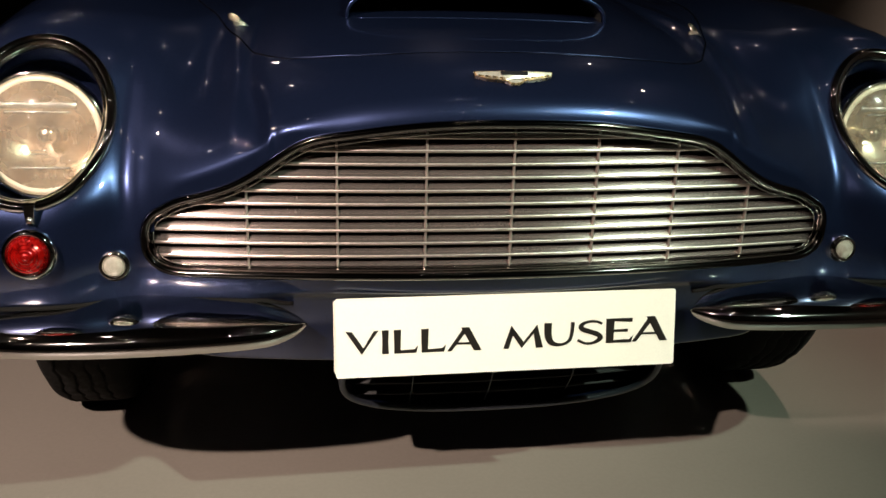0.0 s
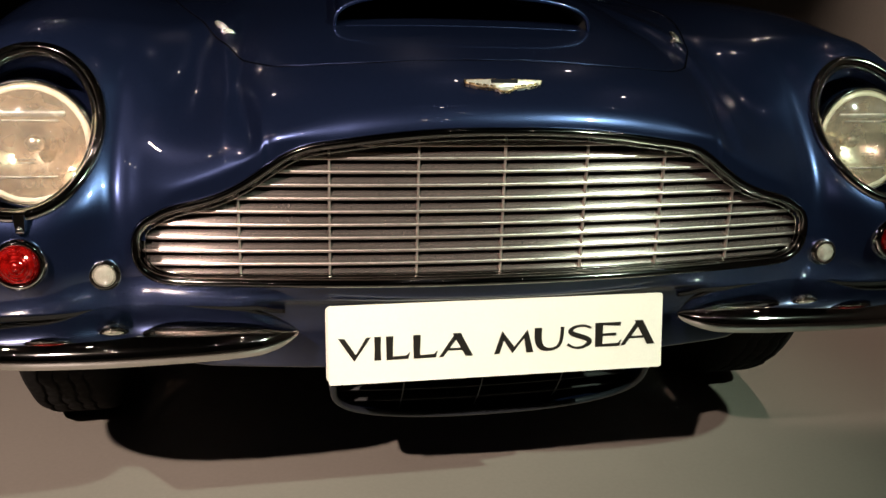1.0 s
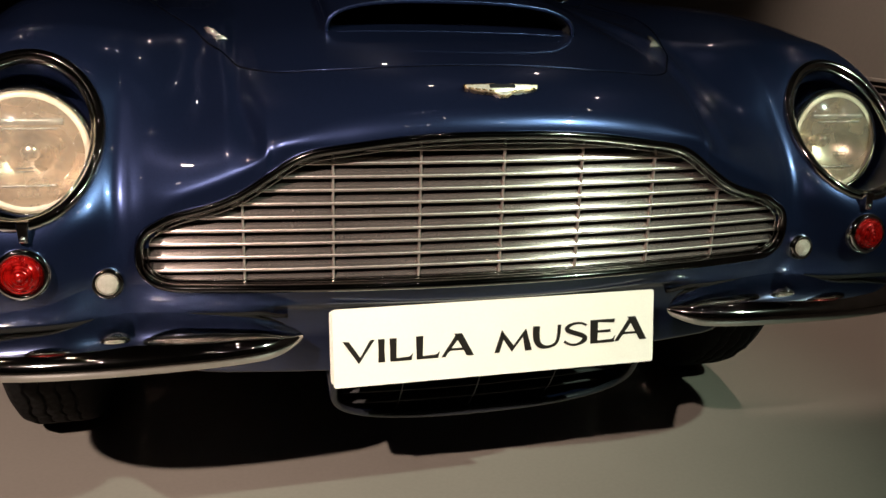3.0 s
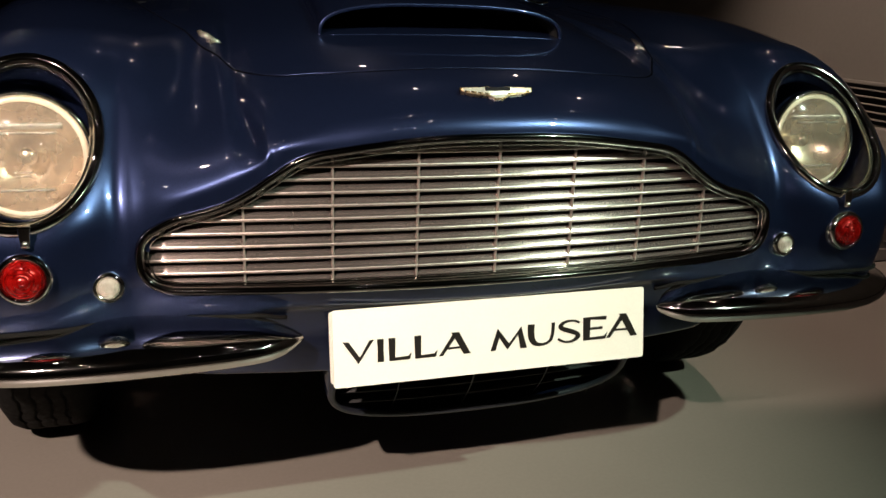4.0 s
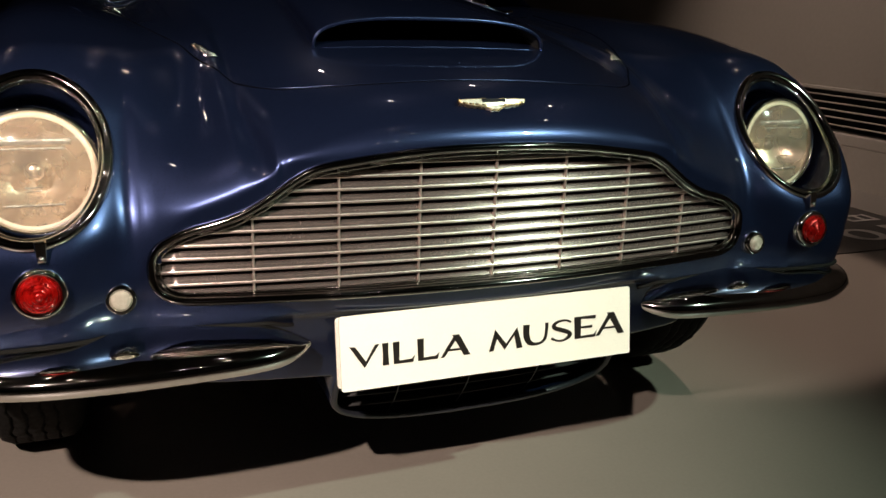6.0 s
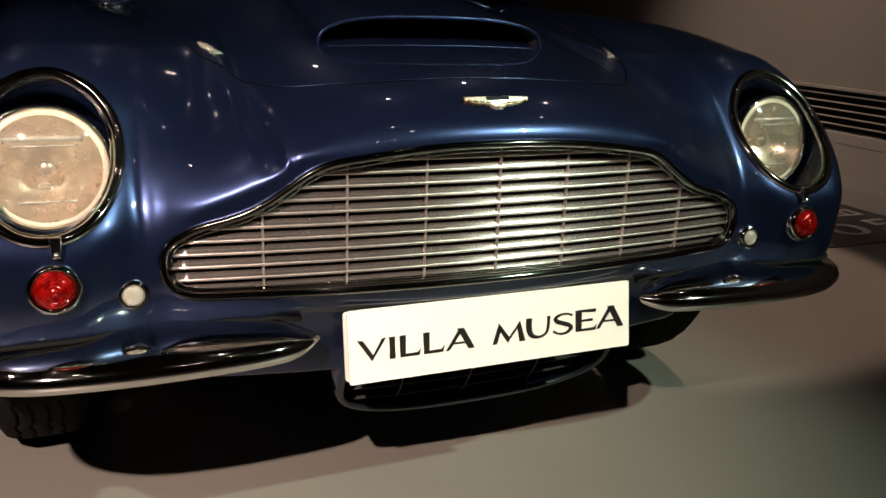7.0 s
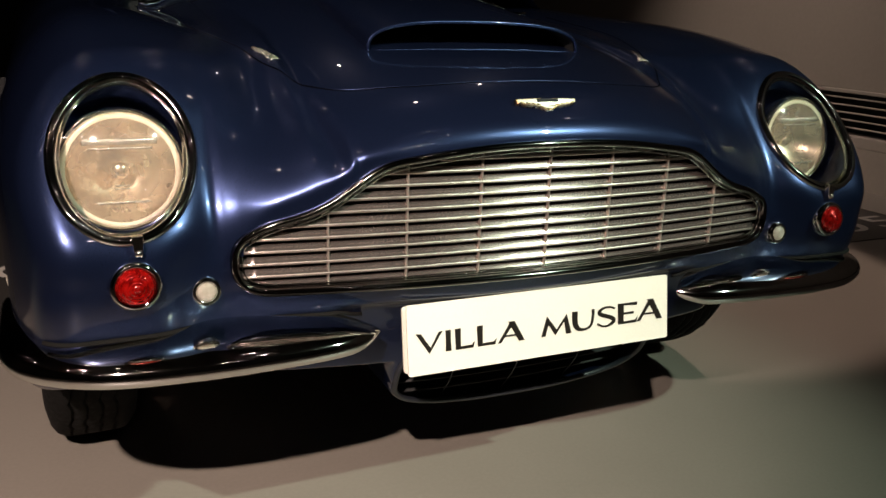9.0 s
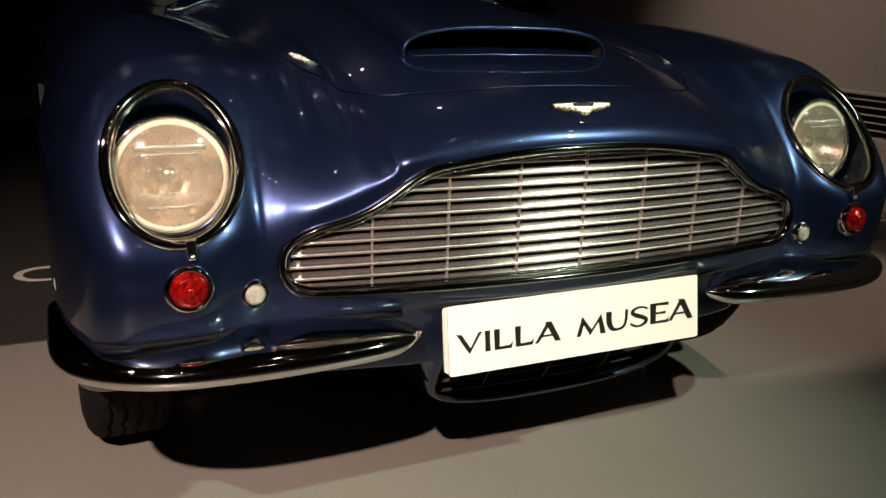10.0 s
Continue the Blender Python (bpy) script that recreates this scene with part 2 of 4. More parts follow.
VALANCE = spline([(0.15, 0.165), (0.194, 0.122), (0.274, 0.062), (0.33, 0.046), (0.44, 0.040), (0.50, 0.040)])


CREASE = spline([(0.328, 0.697), (0.334, 0.686), (0.340, 0.676), (0.349, 0.666), (0.37, 0.652), (0.404, 0.635), (0.439, 0.621), (0.475, 0.607), (0.51, 0.590), (0.55, 0.565), (0.60, 0.530)])
GUTTER = spline([(-0.03, 0.326), (0.014, 0.335), (0.074, 0.348), (0.129, 0.366), (0.183, 0.383), (0.32, 0.415), (0.60, 0.46)])
NOSE = spline([(-0.10, 0.7205), (0.0, 0.722), (0.10, 0.7205), (0.20, 0.712), (0.27, 0.701), (0.335, 0.687), (0.42, 0.664)])


def grille_arc(x):
    return 0.013 + 0.150 * x * x


def grille_gap(a, z):
    """About the distance from the grille's outline in the front view, negative inside."""
    slope = (G_TOP(a + 0.002) - G_TOP(a - 0.002)) / 0.004
    top = (z - G_TOP(a)) / np.sqrt(1 + slope * slope)
    return smax(smax(top, G_LOW - z, 0.05), a - 0.524, 0.05)


def band(a):
    """The upright band of bodywork round the grille: its y at the distance a from the middle."""
    return -0.008 + 0.20 * a * a


def body(x, y, z):
    """Negative inside the car's body."""
    a = np.abs(x)
    ac = np.clip(a, 0.331, 0.60)
    # cheek: the upright band round the grille, a crease above it, then a panel leaning back
    slope = (CREASE(ac + 0.002) - CREASE(ac - 0.002)) / 0.004
    over = (z - CREASE(ac)) / np.sqrt(1 + np.minimum(slope * slope, 1.3))
    up = np.clip(over, 0, 0.3)
    steep = 9.0 - 6.0 * step01((a - 0.40) / 0.14)
    up = smin(up, 0 * up + 0.08, 0.02)
    lean = (0.55 * over + steep * (up * up + 0.16 * (np.clip(over, 0, 0.3) - up))) * (1 + 1.0 * step01((0.405 - a) / 0.065))
    soft = 0.004 + 0.02 * step01((a - 0.45) / 0.10)
    cheek = band(np.minimum(a, 0.60)) + smax(lean, 0 * lean, soft) + WING(np.minimum(z, 0.517)) - 0.010 + 0.015 * step01((0.447 - z) / 0.022) * step01((0.40 - a) / 0.10)
    # lamp housing: an upright bulge whose inner flank meets the cheek in a shallow gutter
    edge = 0.570 + 0.052 * step01((0.72 - z) / 0.26)
    flank = smax(edge - a, 0 * a, 0.03)
    bulge = WING(z) - 0.10 * (np.clip(a, 0.5, 0.8) - 0.664) + 0.45 * flank + 3 * flank * flank
    inner = 1 - step01((a - 0.50) / 0.17)
    low = step01((z - 0.50) / 0.10)
    front = smin(bulge, cheek + 0.8 * np.maximum(a - 0.53, 0), 0.05) * low + (WING(z) * (1 - inner) + cheek * inner) * (1 - low) + 1.3 * np.maximum(a - 0.75, 0) ** 2 + np.minimum(140.0 * np.maximum(0.346 - a, 0) ** 2, 0.15) * step01((z - 0.60) / 0.06) - y
    valley = step01((0.66 - a) / 0.25)
    top = z - (CROWN(y) - (0.032 * valley + 0.06 * step01((0.40 - a) / 0.09)) * step01((y + 0.1) / 0.3) - 2.8 * np.maximum(a - 0.66, 0) ** 2)
    side = a - (SIDE(y) - 0.35 * np.maximum(z - 0.55, 0) ** 2 - 0.25 * np.maximum(0.5 - z, 0) ** 2)
    wing = smax(front * 0.85, smax(top, side, 0.12), 0.045 + 0.025 * inner)
    # dome of the bonnet, its nose following the grille's top
    back = step01((y - 0.02) / 0.25)
    nose = 1 - step01(y / 0.40)
    am = np.minimum(a, 0.42)
    deck = BONNET(y - nose * (band(am) - band(0))) + nose * (NOSE(am) - NOSE(0)) - (1 - nose) * (0.05 * am * am + 1.0 * np.maximum(am - 0.22, 0) ** 2)
    dome = smax(smax(z - deck, band(a) - y, 0.022 - 0.014 * step01((a - 0.22) / 0.11)), (a - GUTTER(np.minimum(y, 0.6)) + 0.45 * (z - deck) - 0.006) / 1.15, 0.018 + 0.02 * back)
    dome = smax(dome, 0.63 - z, 0.02)
    chin = smax(smax(VALANCE(z) + 0.25 * x * x - y, a - 0.50, 0.08), z - 0.47, 0.03)
    whole = smin(smin(wing, dome, 0.009 + 0.04 * back), chin, 0.02)
    m = np.clip(np.abs(x - 0.020) / 0.271, 0, 1)
    floor_line = np.where(m < 1, 0.278 - 0.093 * (1 - m ** 2.86) ** 0.35, 0.315) + 0.0 * y
    return smax(whole, smax(floor_line - z, y - 4.35, 0.05), 0.006)


def crossing(origin, way, reach, steps=64, outward=True):
    """Where rays from inside (or from outside) first meet the body."""
    o, w = np.asarray(origin, float), np.asarray(way, float)
    lo = np.zeros(len(o))
    done = np.zeros(len(o), bool)
    hi = np.full(len(o), float(reach))
    for i in range(1, steps + 1):
        d = reach * i / steps
        p = o + d * w
        v = body(p[:, 0], p[:, 1], p[:, 2])
        now = ((v > 0) if outward else (v < 0)) & ~done
        hi[now], lo[now] = d, reach * (i - 1) / steps
        done |= now
    for _ in range(22):
        mid = (lo + hi) / 2
        p = o + mid[:, None] * w
        v = body(p[:, 0], p[:, 1], p[:, 2])
        out = (v > 0) if outward else (v < 0)
        hi, lo = np.where(out, mid, hi), np.where(out, lo, mid)
    return o + ((lo + hi) / 2)[:, None] * w


def on_front(x, z):
    """Points of the body's face seen from the front."""
    x, z = np.broadcast_arrays(np.asarray(x, float), np.asarray(z, float))
    return crossing(np.stack([x.ravel(), np.full(x.size, -0.2), z.ravel()], -1), np.array([[0, 1.0, 0]]), 1.0, 200, False)


def on_top(x, y):
    x, y = np.broadcast_arrays(np.asarray(x, float), np.asarray(y, float))
    return crossing(np.stack([x.ravel(), y.ravel(), np.full(x.size, 1.2)], -1), np.array([[0, 0, -1.0]]), 0.9, 200, False)


def normals_at(p):
    e = 1e-3
    x, y, z = p.T
    n = np.stack([body(x + e, y, z) - body(x - e, y, z), body(x, y + e, z) - body(x, y - e, z), body(x, y, z + e) - body(x, y, z - e)], -1)
    return n / np.linalg.norm(n, axis=1, keepdims=True)


# ---- the car ----
car = thing("car", "dark blue metallic vintage sports car with chrome trim on grey floor", "car")

# headlamp opening: an oval leaning back with the wing
LAMP = np.array([0.6644, 0.6850])
LAMP_U, LAMP_V = 0.0985, 0.1070


def lamp_oval(n, grow=0.0):
    """Front view of the lamp's rim: (x, z)."""
    t = np.linspace(0, 2 * np.pi, n, endpoint=False)
    v = (LAMP_V + grow * 0.8) * np.sin(t)
    return LAMP[0] + (LAMP_U + grow) * np.cos(t) - 0.05 * v, LAMP[1] + v


LID_FRONT = spline([(-0.13, 0.116), (0.0, 0.114), (0.13, 0.116), (0.20, 0.123), (0.27, 0.140), (0.31, 0.154), (0.345, 0.178), (0.40, 0.24)])
LID_SIDE = spline([(0.13, 0.29), (0.168, 0.335), (0.192, 0.356), (0.227, 0.377), (0.25, 0.390), (0.364, 0.432), (0.467, 0.466), (0.8, 0.53), (1.3, 0.60)])


def shell():
    us = np.linspace(-0.5, 0.5, 290)
    phis = np.linspace(0, np.pi / 2, 92)[1:]
    th = np.radians(np.concatenate([np.linspace(24, 120, 200), np.linspace(120, 245, 400)[1:]]))
    ox = np.concatenate([np.full(len(phis), -0.5), us, np.full(len(phis), 0.5)])
    ph = np.concatenate([-phis[::-1], np.zeros(len(us)), phis])
    X, T = np.meshgrid(ox, th, indexing="ij")
    PH = np.repeat(ph[:, None], len(th), 1)
    O = np.stack([X, np.full(X.shape, 0.52), np.full(X.shape, 0.50)], -1).reshape(-1, 3)
    W = np.stack([np.sin(PH), np.cos(PH) * np.cos(T), np.cos(PH) * np.sin(T)], -1).reshape(-1, 3)
    V = crossing(O, W, 1.5, 56)
    F = grid_faces(len(ox), len(th))
    c = V[F].mean(1)
    a = np.abs(c[:, 0])
    keep = ~((grille_gap(a, c[:, 2]) < -0.001) & (c[:, 1] < 0.25))
    keep &= ~((((a + 0.05 * (c[:, 2] - LAMP[1]) - LAMP[0]) / LAMP_U) ** 2 + ((c[:, 2] - LAMP[1]) / LAMP_V) ** 2 < 0.93) & (c[:, 1] < 0.35))
    keep &= ~((np.hypot(c[:, 1] - 0.70, c[:, 2] - 0.36) < 0.385) & (a > 0.55))
    keep &= ~((np.abs((c[:, 0] - 0.020) / 0.262) ** 2.86 + np.abs((c[:, 2] - 0.278) / 0.083) ** 2.86 < 1) & (c[:, 1] < 0.3))
    lid = (c[:, 2] > 0.70) & (a < LID_SIDE(c[:, 1])) & (c[:, 1] > LID_FRONT(a)) & (c[:, 1] < 0.98)
    out = []
    for name, sel in (("body_shell", keep & ~lid), ("bonnet", keep & lid)):
        f = F[sel]
        used, inv = np.unique(f, return_inverse=True)
        out.append(mesh_np(name, V[used], inv.reshape(-1, 4)))
    return out


shell_mesh, lid_mesh = shell()
body_shell = part("body_shell", shell_mesh, PAINT, car)
bonnet = part("bonnet", lid_mesh, PAINT, car)


def rear():
    ys = np.concatenate([np.linspace(1.28, 4.0, 60), np.linspace(4.0, 4.36, 24)[1:]])
    th = np.linspace(np.radians(-70), np.radians(250), 120)
    Y, T = np.meshgrid(ys, th, indexing="ij")
    O = np.stack([np.zeros(Y.size), Y.ravel(), np.full(Y.size, 0.5)], -1)
    W = np.stack([np.cos(T), np.zeros(T.shape), np.sin(T)], -1).reshape(-1, 3)
    V = crossing(O, W, 1.1, 40)
    F = grid_faces(len(ys), len(th))
    c = V[F].mean(1)
    F = F[~((np.hypot(c[:, 1] - 3.28, c[:, 2] - 0.36) < 0.385) & (np.abs(c[:, 0]) > 0.55))]
    return mesh_np("tail", V, F)


part("tail", rear(), PAINT, car)


def cabin():
    roof = spline([(1.14, 0.945), (1.42, 1.13), (1.80, 1.305), (2.4, 1.36), (3.0, 1.32), (3.6, 1.14), (4.15, 0.90)])
    ys = np.linspace(1.16, 4.1, 86)
    s = np.linspace(-1, 1, 49)
    Y, S = np.meshgrid(ys, s, indexing="ij")
    top = roof(Y)
    half = 0.66 - 0.16 * np.clip((top - 0.95) / 0.4, 0, 1)
    t = np.abs(S)
    X = np.sign(S) * np.where(t < 0.6, half * t / 0.6 * 0.92, half * (0.92 + 0.08 * (t - 0.6) / 0.4) + 0.18 * np.clip((t - 0.68) / 0.32, 0, 1) * np.clip((top - 0.95) / 0.4, 0, 1))
    Z = top - 0.05 * (t / 0.6) ** 2 * np.clip((top - 0.9) / 0.2, 0.2, 1)
    Z = np.where(t > 0.6, Z + (0.90 - Z) * ((t - 0.6) / 0.4) ** 1.0, Z)
    F = grid_faces(len(ys), len(s))
    V = np.stack([X, Y, Z], -1).reshape(-1, 3)
    ci = np.minimum(F // len(s), len(ys) - 1)[:, 0]
    st = np.abs(s[(F % len(s))[:, 0]])
    yy = ys[ci]
    screen = (yy < 1.77) & (st < 0.60)
    return [mesh_np(n, V, F[k]) for n, k in (("roof", ~screen), ("windscreen", screen))]


roof_mesh, screen_mesh = cabin()
part("roof", roof_mesh, PAINT, car)
part("windscreen", screen_mesh, SCREEN_GLASS, car)
part("dashboard", box(-0.6, 1.36, 0.80, 0.6, 2.2, 0.93, 0.02), BLACK, car)
part("underbody", box(-0.50, 0.45, 0.18, 0.50, 4.2, 0.44, 0.03), BLACK, car)


# seam of the bonnet: black strip as the gap's shade, raised bead as lit edge
def seam():
    fx = np.linspace(0, 0.31, 40)
    back = np.linspace(0.227, 0.97, 60)
    k = np.linspace(0, 1, 18)[1:-1]
    p0, p1, p2 = np.array([0.31, float(LID_FRONT(0.31))]), np.array([0.351, 0.176]), np.array([float(LID_SIDE(0.227)), 0.227])
    cor = np.outer((1 - k) ** 2, p0) + np.outer(2 * k * (1 - k), p1) + np.outer(k * k, p2)
    right = np.concatenate([np.stack([fx, LID_FRONT(fx)], -1), cor, np.stack([LID_SIDE(back), back], -1)])
    left = right[::-1] * [-1, 1]
    xy = np.concatenate([left[:-1], right])
    P = on_top(xy[:, 0], xy[:, 1])
    N = normals_at(P)
    T = np.gradient(P, axis=0)
    T /= np.linalg.norm(T, axis=1, keepdims=True)
    return P, N, np.cross(N, T)


SP, SN, SB = seam()
part("bonnet_gap_shade", sweep("bonnet_gap_shade", SP, SB, SN, [(-0.0014, -0.002), (0.0014, -0.002), (0.0014, 0.0005), (-0.0014, 0.0005)], False), GAP, bonnet, "dark strip for the shade in the shut line round the bonnet")
part("bonnet_edge", sweep("bonnet_edge", SP + SB * 0.0026, SB, SN, ring_profile(0.0012, 0.0010, 8), False), PAINT, bonnet, "thin rounded edge of the bonnet panel")


rear_x = np.linspace(-0.535, 0.535, 50)
RP = on_top(rear_x, 1.0 - 0.10 * rear_x ** 2)
part("bonnet_gap_shade", sweep("bonnet_gap_shade", RP, np.array([0, 1.0, 0]), normals_at(RP), [(-0.002, -0.003), (0.002, -0.003), (0.002, 0.0006), (-0.002, 0.0006)], False), GAP, bonnet, "dark strip for the shade in the shut line behind the bonnet")
part("scuttle_seal", sweep("scuttle_seal", on_top(rear_x, 1.135 - 0.25 * rear_x ** 2) + [0, 0, 0.006], np.array([0, 1.0, 0]), np.array([0, 0, 1.0]), ring_profile(0.010, 0.006, 10), False), CHROME, car, "bright strip under the windscreen")


# scoop on the bonnet
def scoop():
    def section(y, inset=0.0):
        k = (y - 0.30) / 0.95
        w, h = 0.222 * (1 - 0.25 * k) - inset, 0.048 * (1 - k ** 1.6) - inset
        t = np.linspace(0, np.pi, 41)
        x = w * np.sign(np.cos(t)) * np.abs(np.cos(t)) ** 0.62
        lift = np.sin(t) ** 0.62
        base = on_top(x, np.full(len(x), y))
        return np.stack([x, np.full(len(x), y - 0.0), base[:, 2] - 0.003 + (h + 0.004) * lift], -1)
    ys = 0.30 + 0.95 * np.linspace(0, 1, 26) ** 1.4
    rows = [section(y) for y in ys]
    me = mesh_np("scoop", np.concatenate(rows), grid_faces(len(rows), 41))
    mouth = section(0.30)
    inner = [section(y, 0.004) for y in (0.302, 0.34, 0.40, 0.46)]
    low = inner[-1].mean(0)
    iv = np.concatenate(inner)
    cav = mesh_np("scoop_throat", np.concatenate([iv, [low]]), grid_faces(4, 41).tolist() + [[123 + i, 123 + i + 1, 164] for i in range(40)])
    return me, cav, mouth


scoop_mesh, throat, mouth = scoop()
part("scoop", scoop_mesh, PAINT, bonnet)
part("scoop_throat", throat, BLACK, bonnet, "black mouth of the bonnet scoop")


def frames(P, up=(0, 0, 1), closed=False):
    P = np.asarray(P, float)
    T = (np.roll(P, -1, 0) - np.roll(P, 1, 0)) if closed else np.gradient(P, axis=0)
    T = T / np.linalg.norm(T, axis=1, keepdims=True)
    A = np.cross(T, np.broadcast_to(up, P.shape))
    A = A / np.maximum(np.linalg.norm(A, axis=1, keepdims=True), 1e-6)
    return A, np.cross(A, T)


A, B = frames(mouth, (0, 1, 0))
part("scoop_lip", sweep("scoop_lip", mouth, A, B, ring_profile(0.0035, 0.0035, 10), False), PAINT, bonnet)
low_x = np.linspace(-0.205, 0.205, 40)
low_p = on_top(low_x, 0.296 + 0 * low_x)
A, B = frames(low_p, (0, 1, 0))
part("scoop_sill", sweep("scoop_sill", low_p, A, B, ring_profile(0.0010, 0.0010, 8), False), PAINT, bonnet)


# ---- grille ----
def outline(shift=0.0, n=400):
    """The grille's outline in the front view, moved out by shift: (x, z)."""
    a = np.linspace(0, 0.497, 120)
    top = np.stack([a, G_TOP(a)], -1)
    k = np.linspace(0, 1, 26)[1:-1]
    p = [np.array(v) for v in (top[-1], (0.526, G_TOP(0.497) - 0.012), (0.5235, 0.520))]
    c1 = np.outer((1 - k) ** 2, p[0]) + np.outer(2 * k * (1 - k), p[1]) + np.outer(k * k, p[2])
    p = [np.array(v) for v in ((0.5235, 0.520), (0.522, G_LOW + 0.002), (0.462, G_LOW + 0.002))]
    c2 = np.outer((1 - k) ** 2, p[0]) + np.outer(2 * k * (1 - k), p[1]) + np.outer(k * k, p[2])
    b = np.linspace(0.462, 0, 60)
    low = np.stack([b, np.full(60, G_LOW) + 0.002 * (b / 0.462) ** 2], -1)
    half = np.concatenate([top, c1, c2, low])
    loop = np.concatenate([half, (half * [-1, 1])[::-1][1:-1]])
    d = np.r_[0, np.cumsum(np.linalg.norm(np.diff(np.r_[loop, loop[:1]], axis=0), axis=1))]
    q = np.linspace(0, d[-1], n, endpoint=False)
    loop = np.stack([np.interp(q, d, np.r_[loop[:, i], loop[:1, i]]) for i in (0, 1)], -1)
    t = np.roll(loop, -1, 0) - np.roll(loop, 1, 0)
    nrm = np.stack([-t[:, 1], t[:, 0]], -1)
    nrm /= np.linalg.norm(nrm, axis=1, keepdims=True)
    return loop + shift * nrm, nrm


OUT, OUT_N = outline()
P3 = np.stack([OUT[:, 0], -0.012 + 0.19 * OUT[:, 0] ** 2, OUT[:, 1]], -1)
N3 = np.stack([OUT_N[:, 0], 0 * OUT_N[:, 0], OUT_N[:, 1]], -1)
if (N3[0] * [0, 0, 1]).sum() < 0:
    N3 = -N3
Y3 = np.array([0, 1.0, 0])
trim_prof = [(0.0055, 0.010), (0.0055, 0.001), (0.0035, -0.004), (-0.001, -0.006), (-0.005, -0.003), (-0.0085, 0.003), (-0.0100, 0.012), (-0.0108, 0.028), (-0.0108, 0.046), (0.0055, 0.06)]
grille = part("grille", sweep("grille", P3, N3, Y3, trim_prof), TRIM, car, "chrome-framed radiator grille with polished horizontal slats")
part("grille_bead", sweep("grille_bead", P3 + Y3 * 0.006 - N3 * 0.0125, N3, Y3, ring_profile(0.0012, 0.0014, 10)), CHROME, grille, "pale bead inside the grille frame")
part("radiator_duct", sweep("radiator_duct", P3 + Y3 * 0.05, N3, Y3, [(-0.0100, -0.006), (-0.0100, 0.14), (-0.002, 0.14), (-0.002, 0)]), BLACK, grille)
bk = bmesh.new()
bk_v = [bk.verts.new((p[0] * 1.0, 0.19 + 0.0 * p[0], p[2])) for p in P3[::4]]
bk.faces.new(bk_v)
part("radiator", bk, BLACK, grille, "black radiator core behind the slats")

PITCH = 0.01935
slat_prof = np.array([(0.0035, -0.0064), (-0.0005, -0.0070), (-0.0030, -0.0062), (-0.0040, -0.0046), (-0.0037, -0.0028), (-0.0025, -0.0010), (-0.0007, 0.0010), (0.0020, 0.0034), (0.0052, 0.0054), (0.0078, 0.0060), (0.0058, -0.0012)])
for i in range(12):
    z = 0.4850 + PITCH * i
    half = 0.0
    for q0, q1 in zip(OUT, np.roll(OUT, -1, 0)):
        if (q0[1] - z) * (q1[1] - z) <= 0 and q0[0] > 0:
            half = max(half, q0[0])
    if half < 0.1 or z > 0.6855:
        continue
    half -= 0.008
    xs = np.linspace(-half, half, 40)
    pts = np.stack([xs, grille_arc(xs), np.full(40, z)], -1)
    slat = part("slat", sweep("slat", pts, Y3, np.array([0, 0, 1.0]), slat_prof, False), ALUMINIUM, grille)
    part("slat_edge", sweep("slat_edge", pts + [0, -0.0026, -0.0046], Y3, np.array([0, 0, 1.0]), ring_profile(0.0021, 0.0025, 10), False), EDGE, slat, "rounded lower edge of the slat, its highlight put into a paler colour")
for i in range(-3, 4):
    x = 0.1269 * i + 0.001
    z1 = float(G_TOP(abs(x))) - 0.012
    bm = box(x - 0.0015, grille_arc(x) - 0.0036, G_LOW + 0.006, x + 0.0017, grille_arc(x) + 0.003, z1, 0.0010, 2)
    part("grille_bar", bm, BAR, grille)


# ---- headlamps ----
def oval_ring(name, side, n, prof, grow=0.0, lift=0.0):
    x, z = lamp_oval(n, grow)
    P = on_front(x, z)
    C = P.mean(0)
    d = np.roll(P, -1, 0) - np.roll(P, 1, 0)
    T = d / np.linalg.norm(d, axis=1, keepdims=True)
    # best plane's normal, towards the front
    nn = np.cross(P[n // 4] - P[0], P[n // 2] - P[0])
    nn = nn / np.linalg.norm(nn)
    nn = nn if nn[1] < 0 else -nn
    A = np.cross(T, nn)
    A = np.where(((P - C) * A).sum(1, keepdims=True) < 0, -A, A)
    P = P + nn * lift
    me = sweep(name, P * [side, 1, 1], A * [side, 1, 1], nn * [side, 1, 1], prof)
    return me


def lamp_bowl(side, n=96):
    """Painted well behind the rim, in which the round lamp sits."""
    x, z = lamp_oval(n, -0.004)
    P = on_front(x, z) + [0, 0.002, 0]
    t = np.linspace(0, 2 * np.pi, n, endpoint=False)
    Q = np.stack([LENS[0] + 0.1005 * np.cos(t), np.full(n, LENS[1] + 0.03), LENS[2] + 0.1005 * np.sin(t)], -1)
    Q[:, 1] = np.maximum(Q[:, 1], P[:, 1] + 0.015)
    rows = []
    for k in np.linspace(0, 1, 14):
        R = P + (Q - P) * k
        R[:, [0, 2]] = P[:, [0, 2]] + (Q[:, [0, 2]] - P[:, [0, 2]]) * np.sin(k * np.pi / 2)
        rows.append(R)
    mid = Q.mean(0)
    for r, deep in ((0.98, 0.045), (0.6, 0.06), (0.2, 0.06), (0.01, 0.06)):
        rows.append(mid + (Q - mid) * r + [0, deep, 0])
    V = np.concatenate(rows) * [side, 1, 1]
    return mesh_np("lamp_well", V, grid_faces(len(rows), n, False, True))


LENS = (0.667, 0.1255, 0.659)


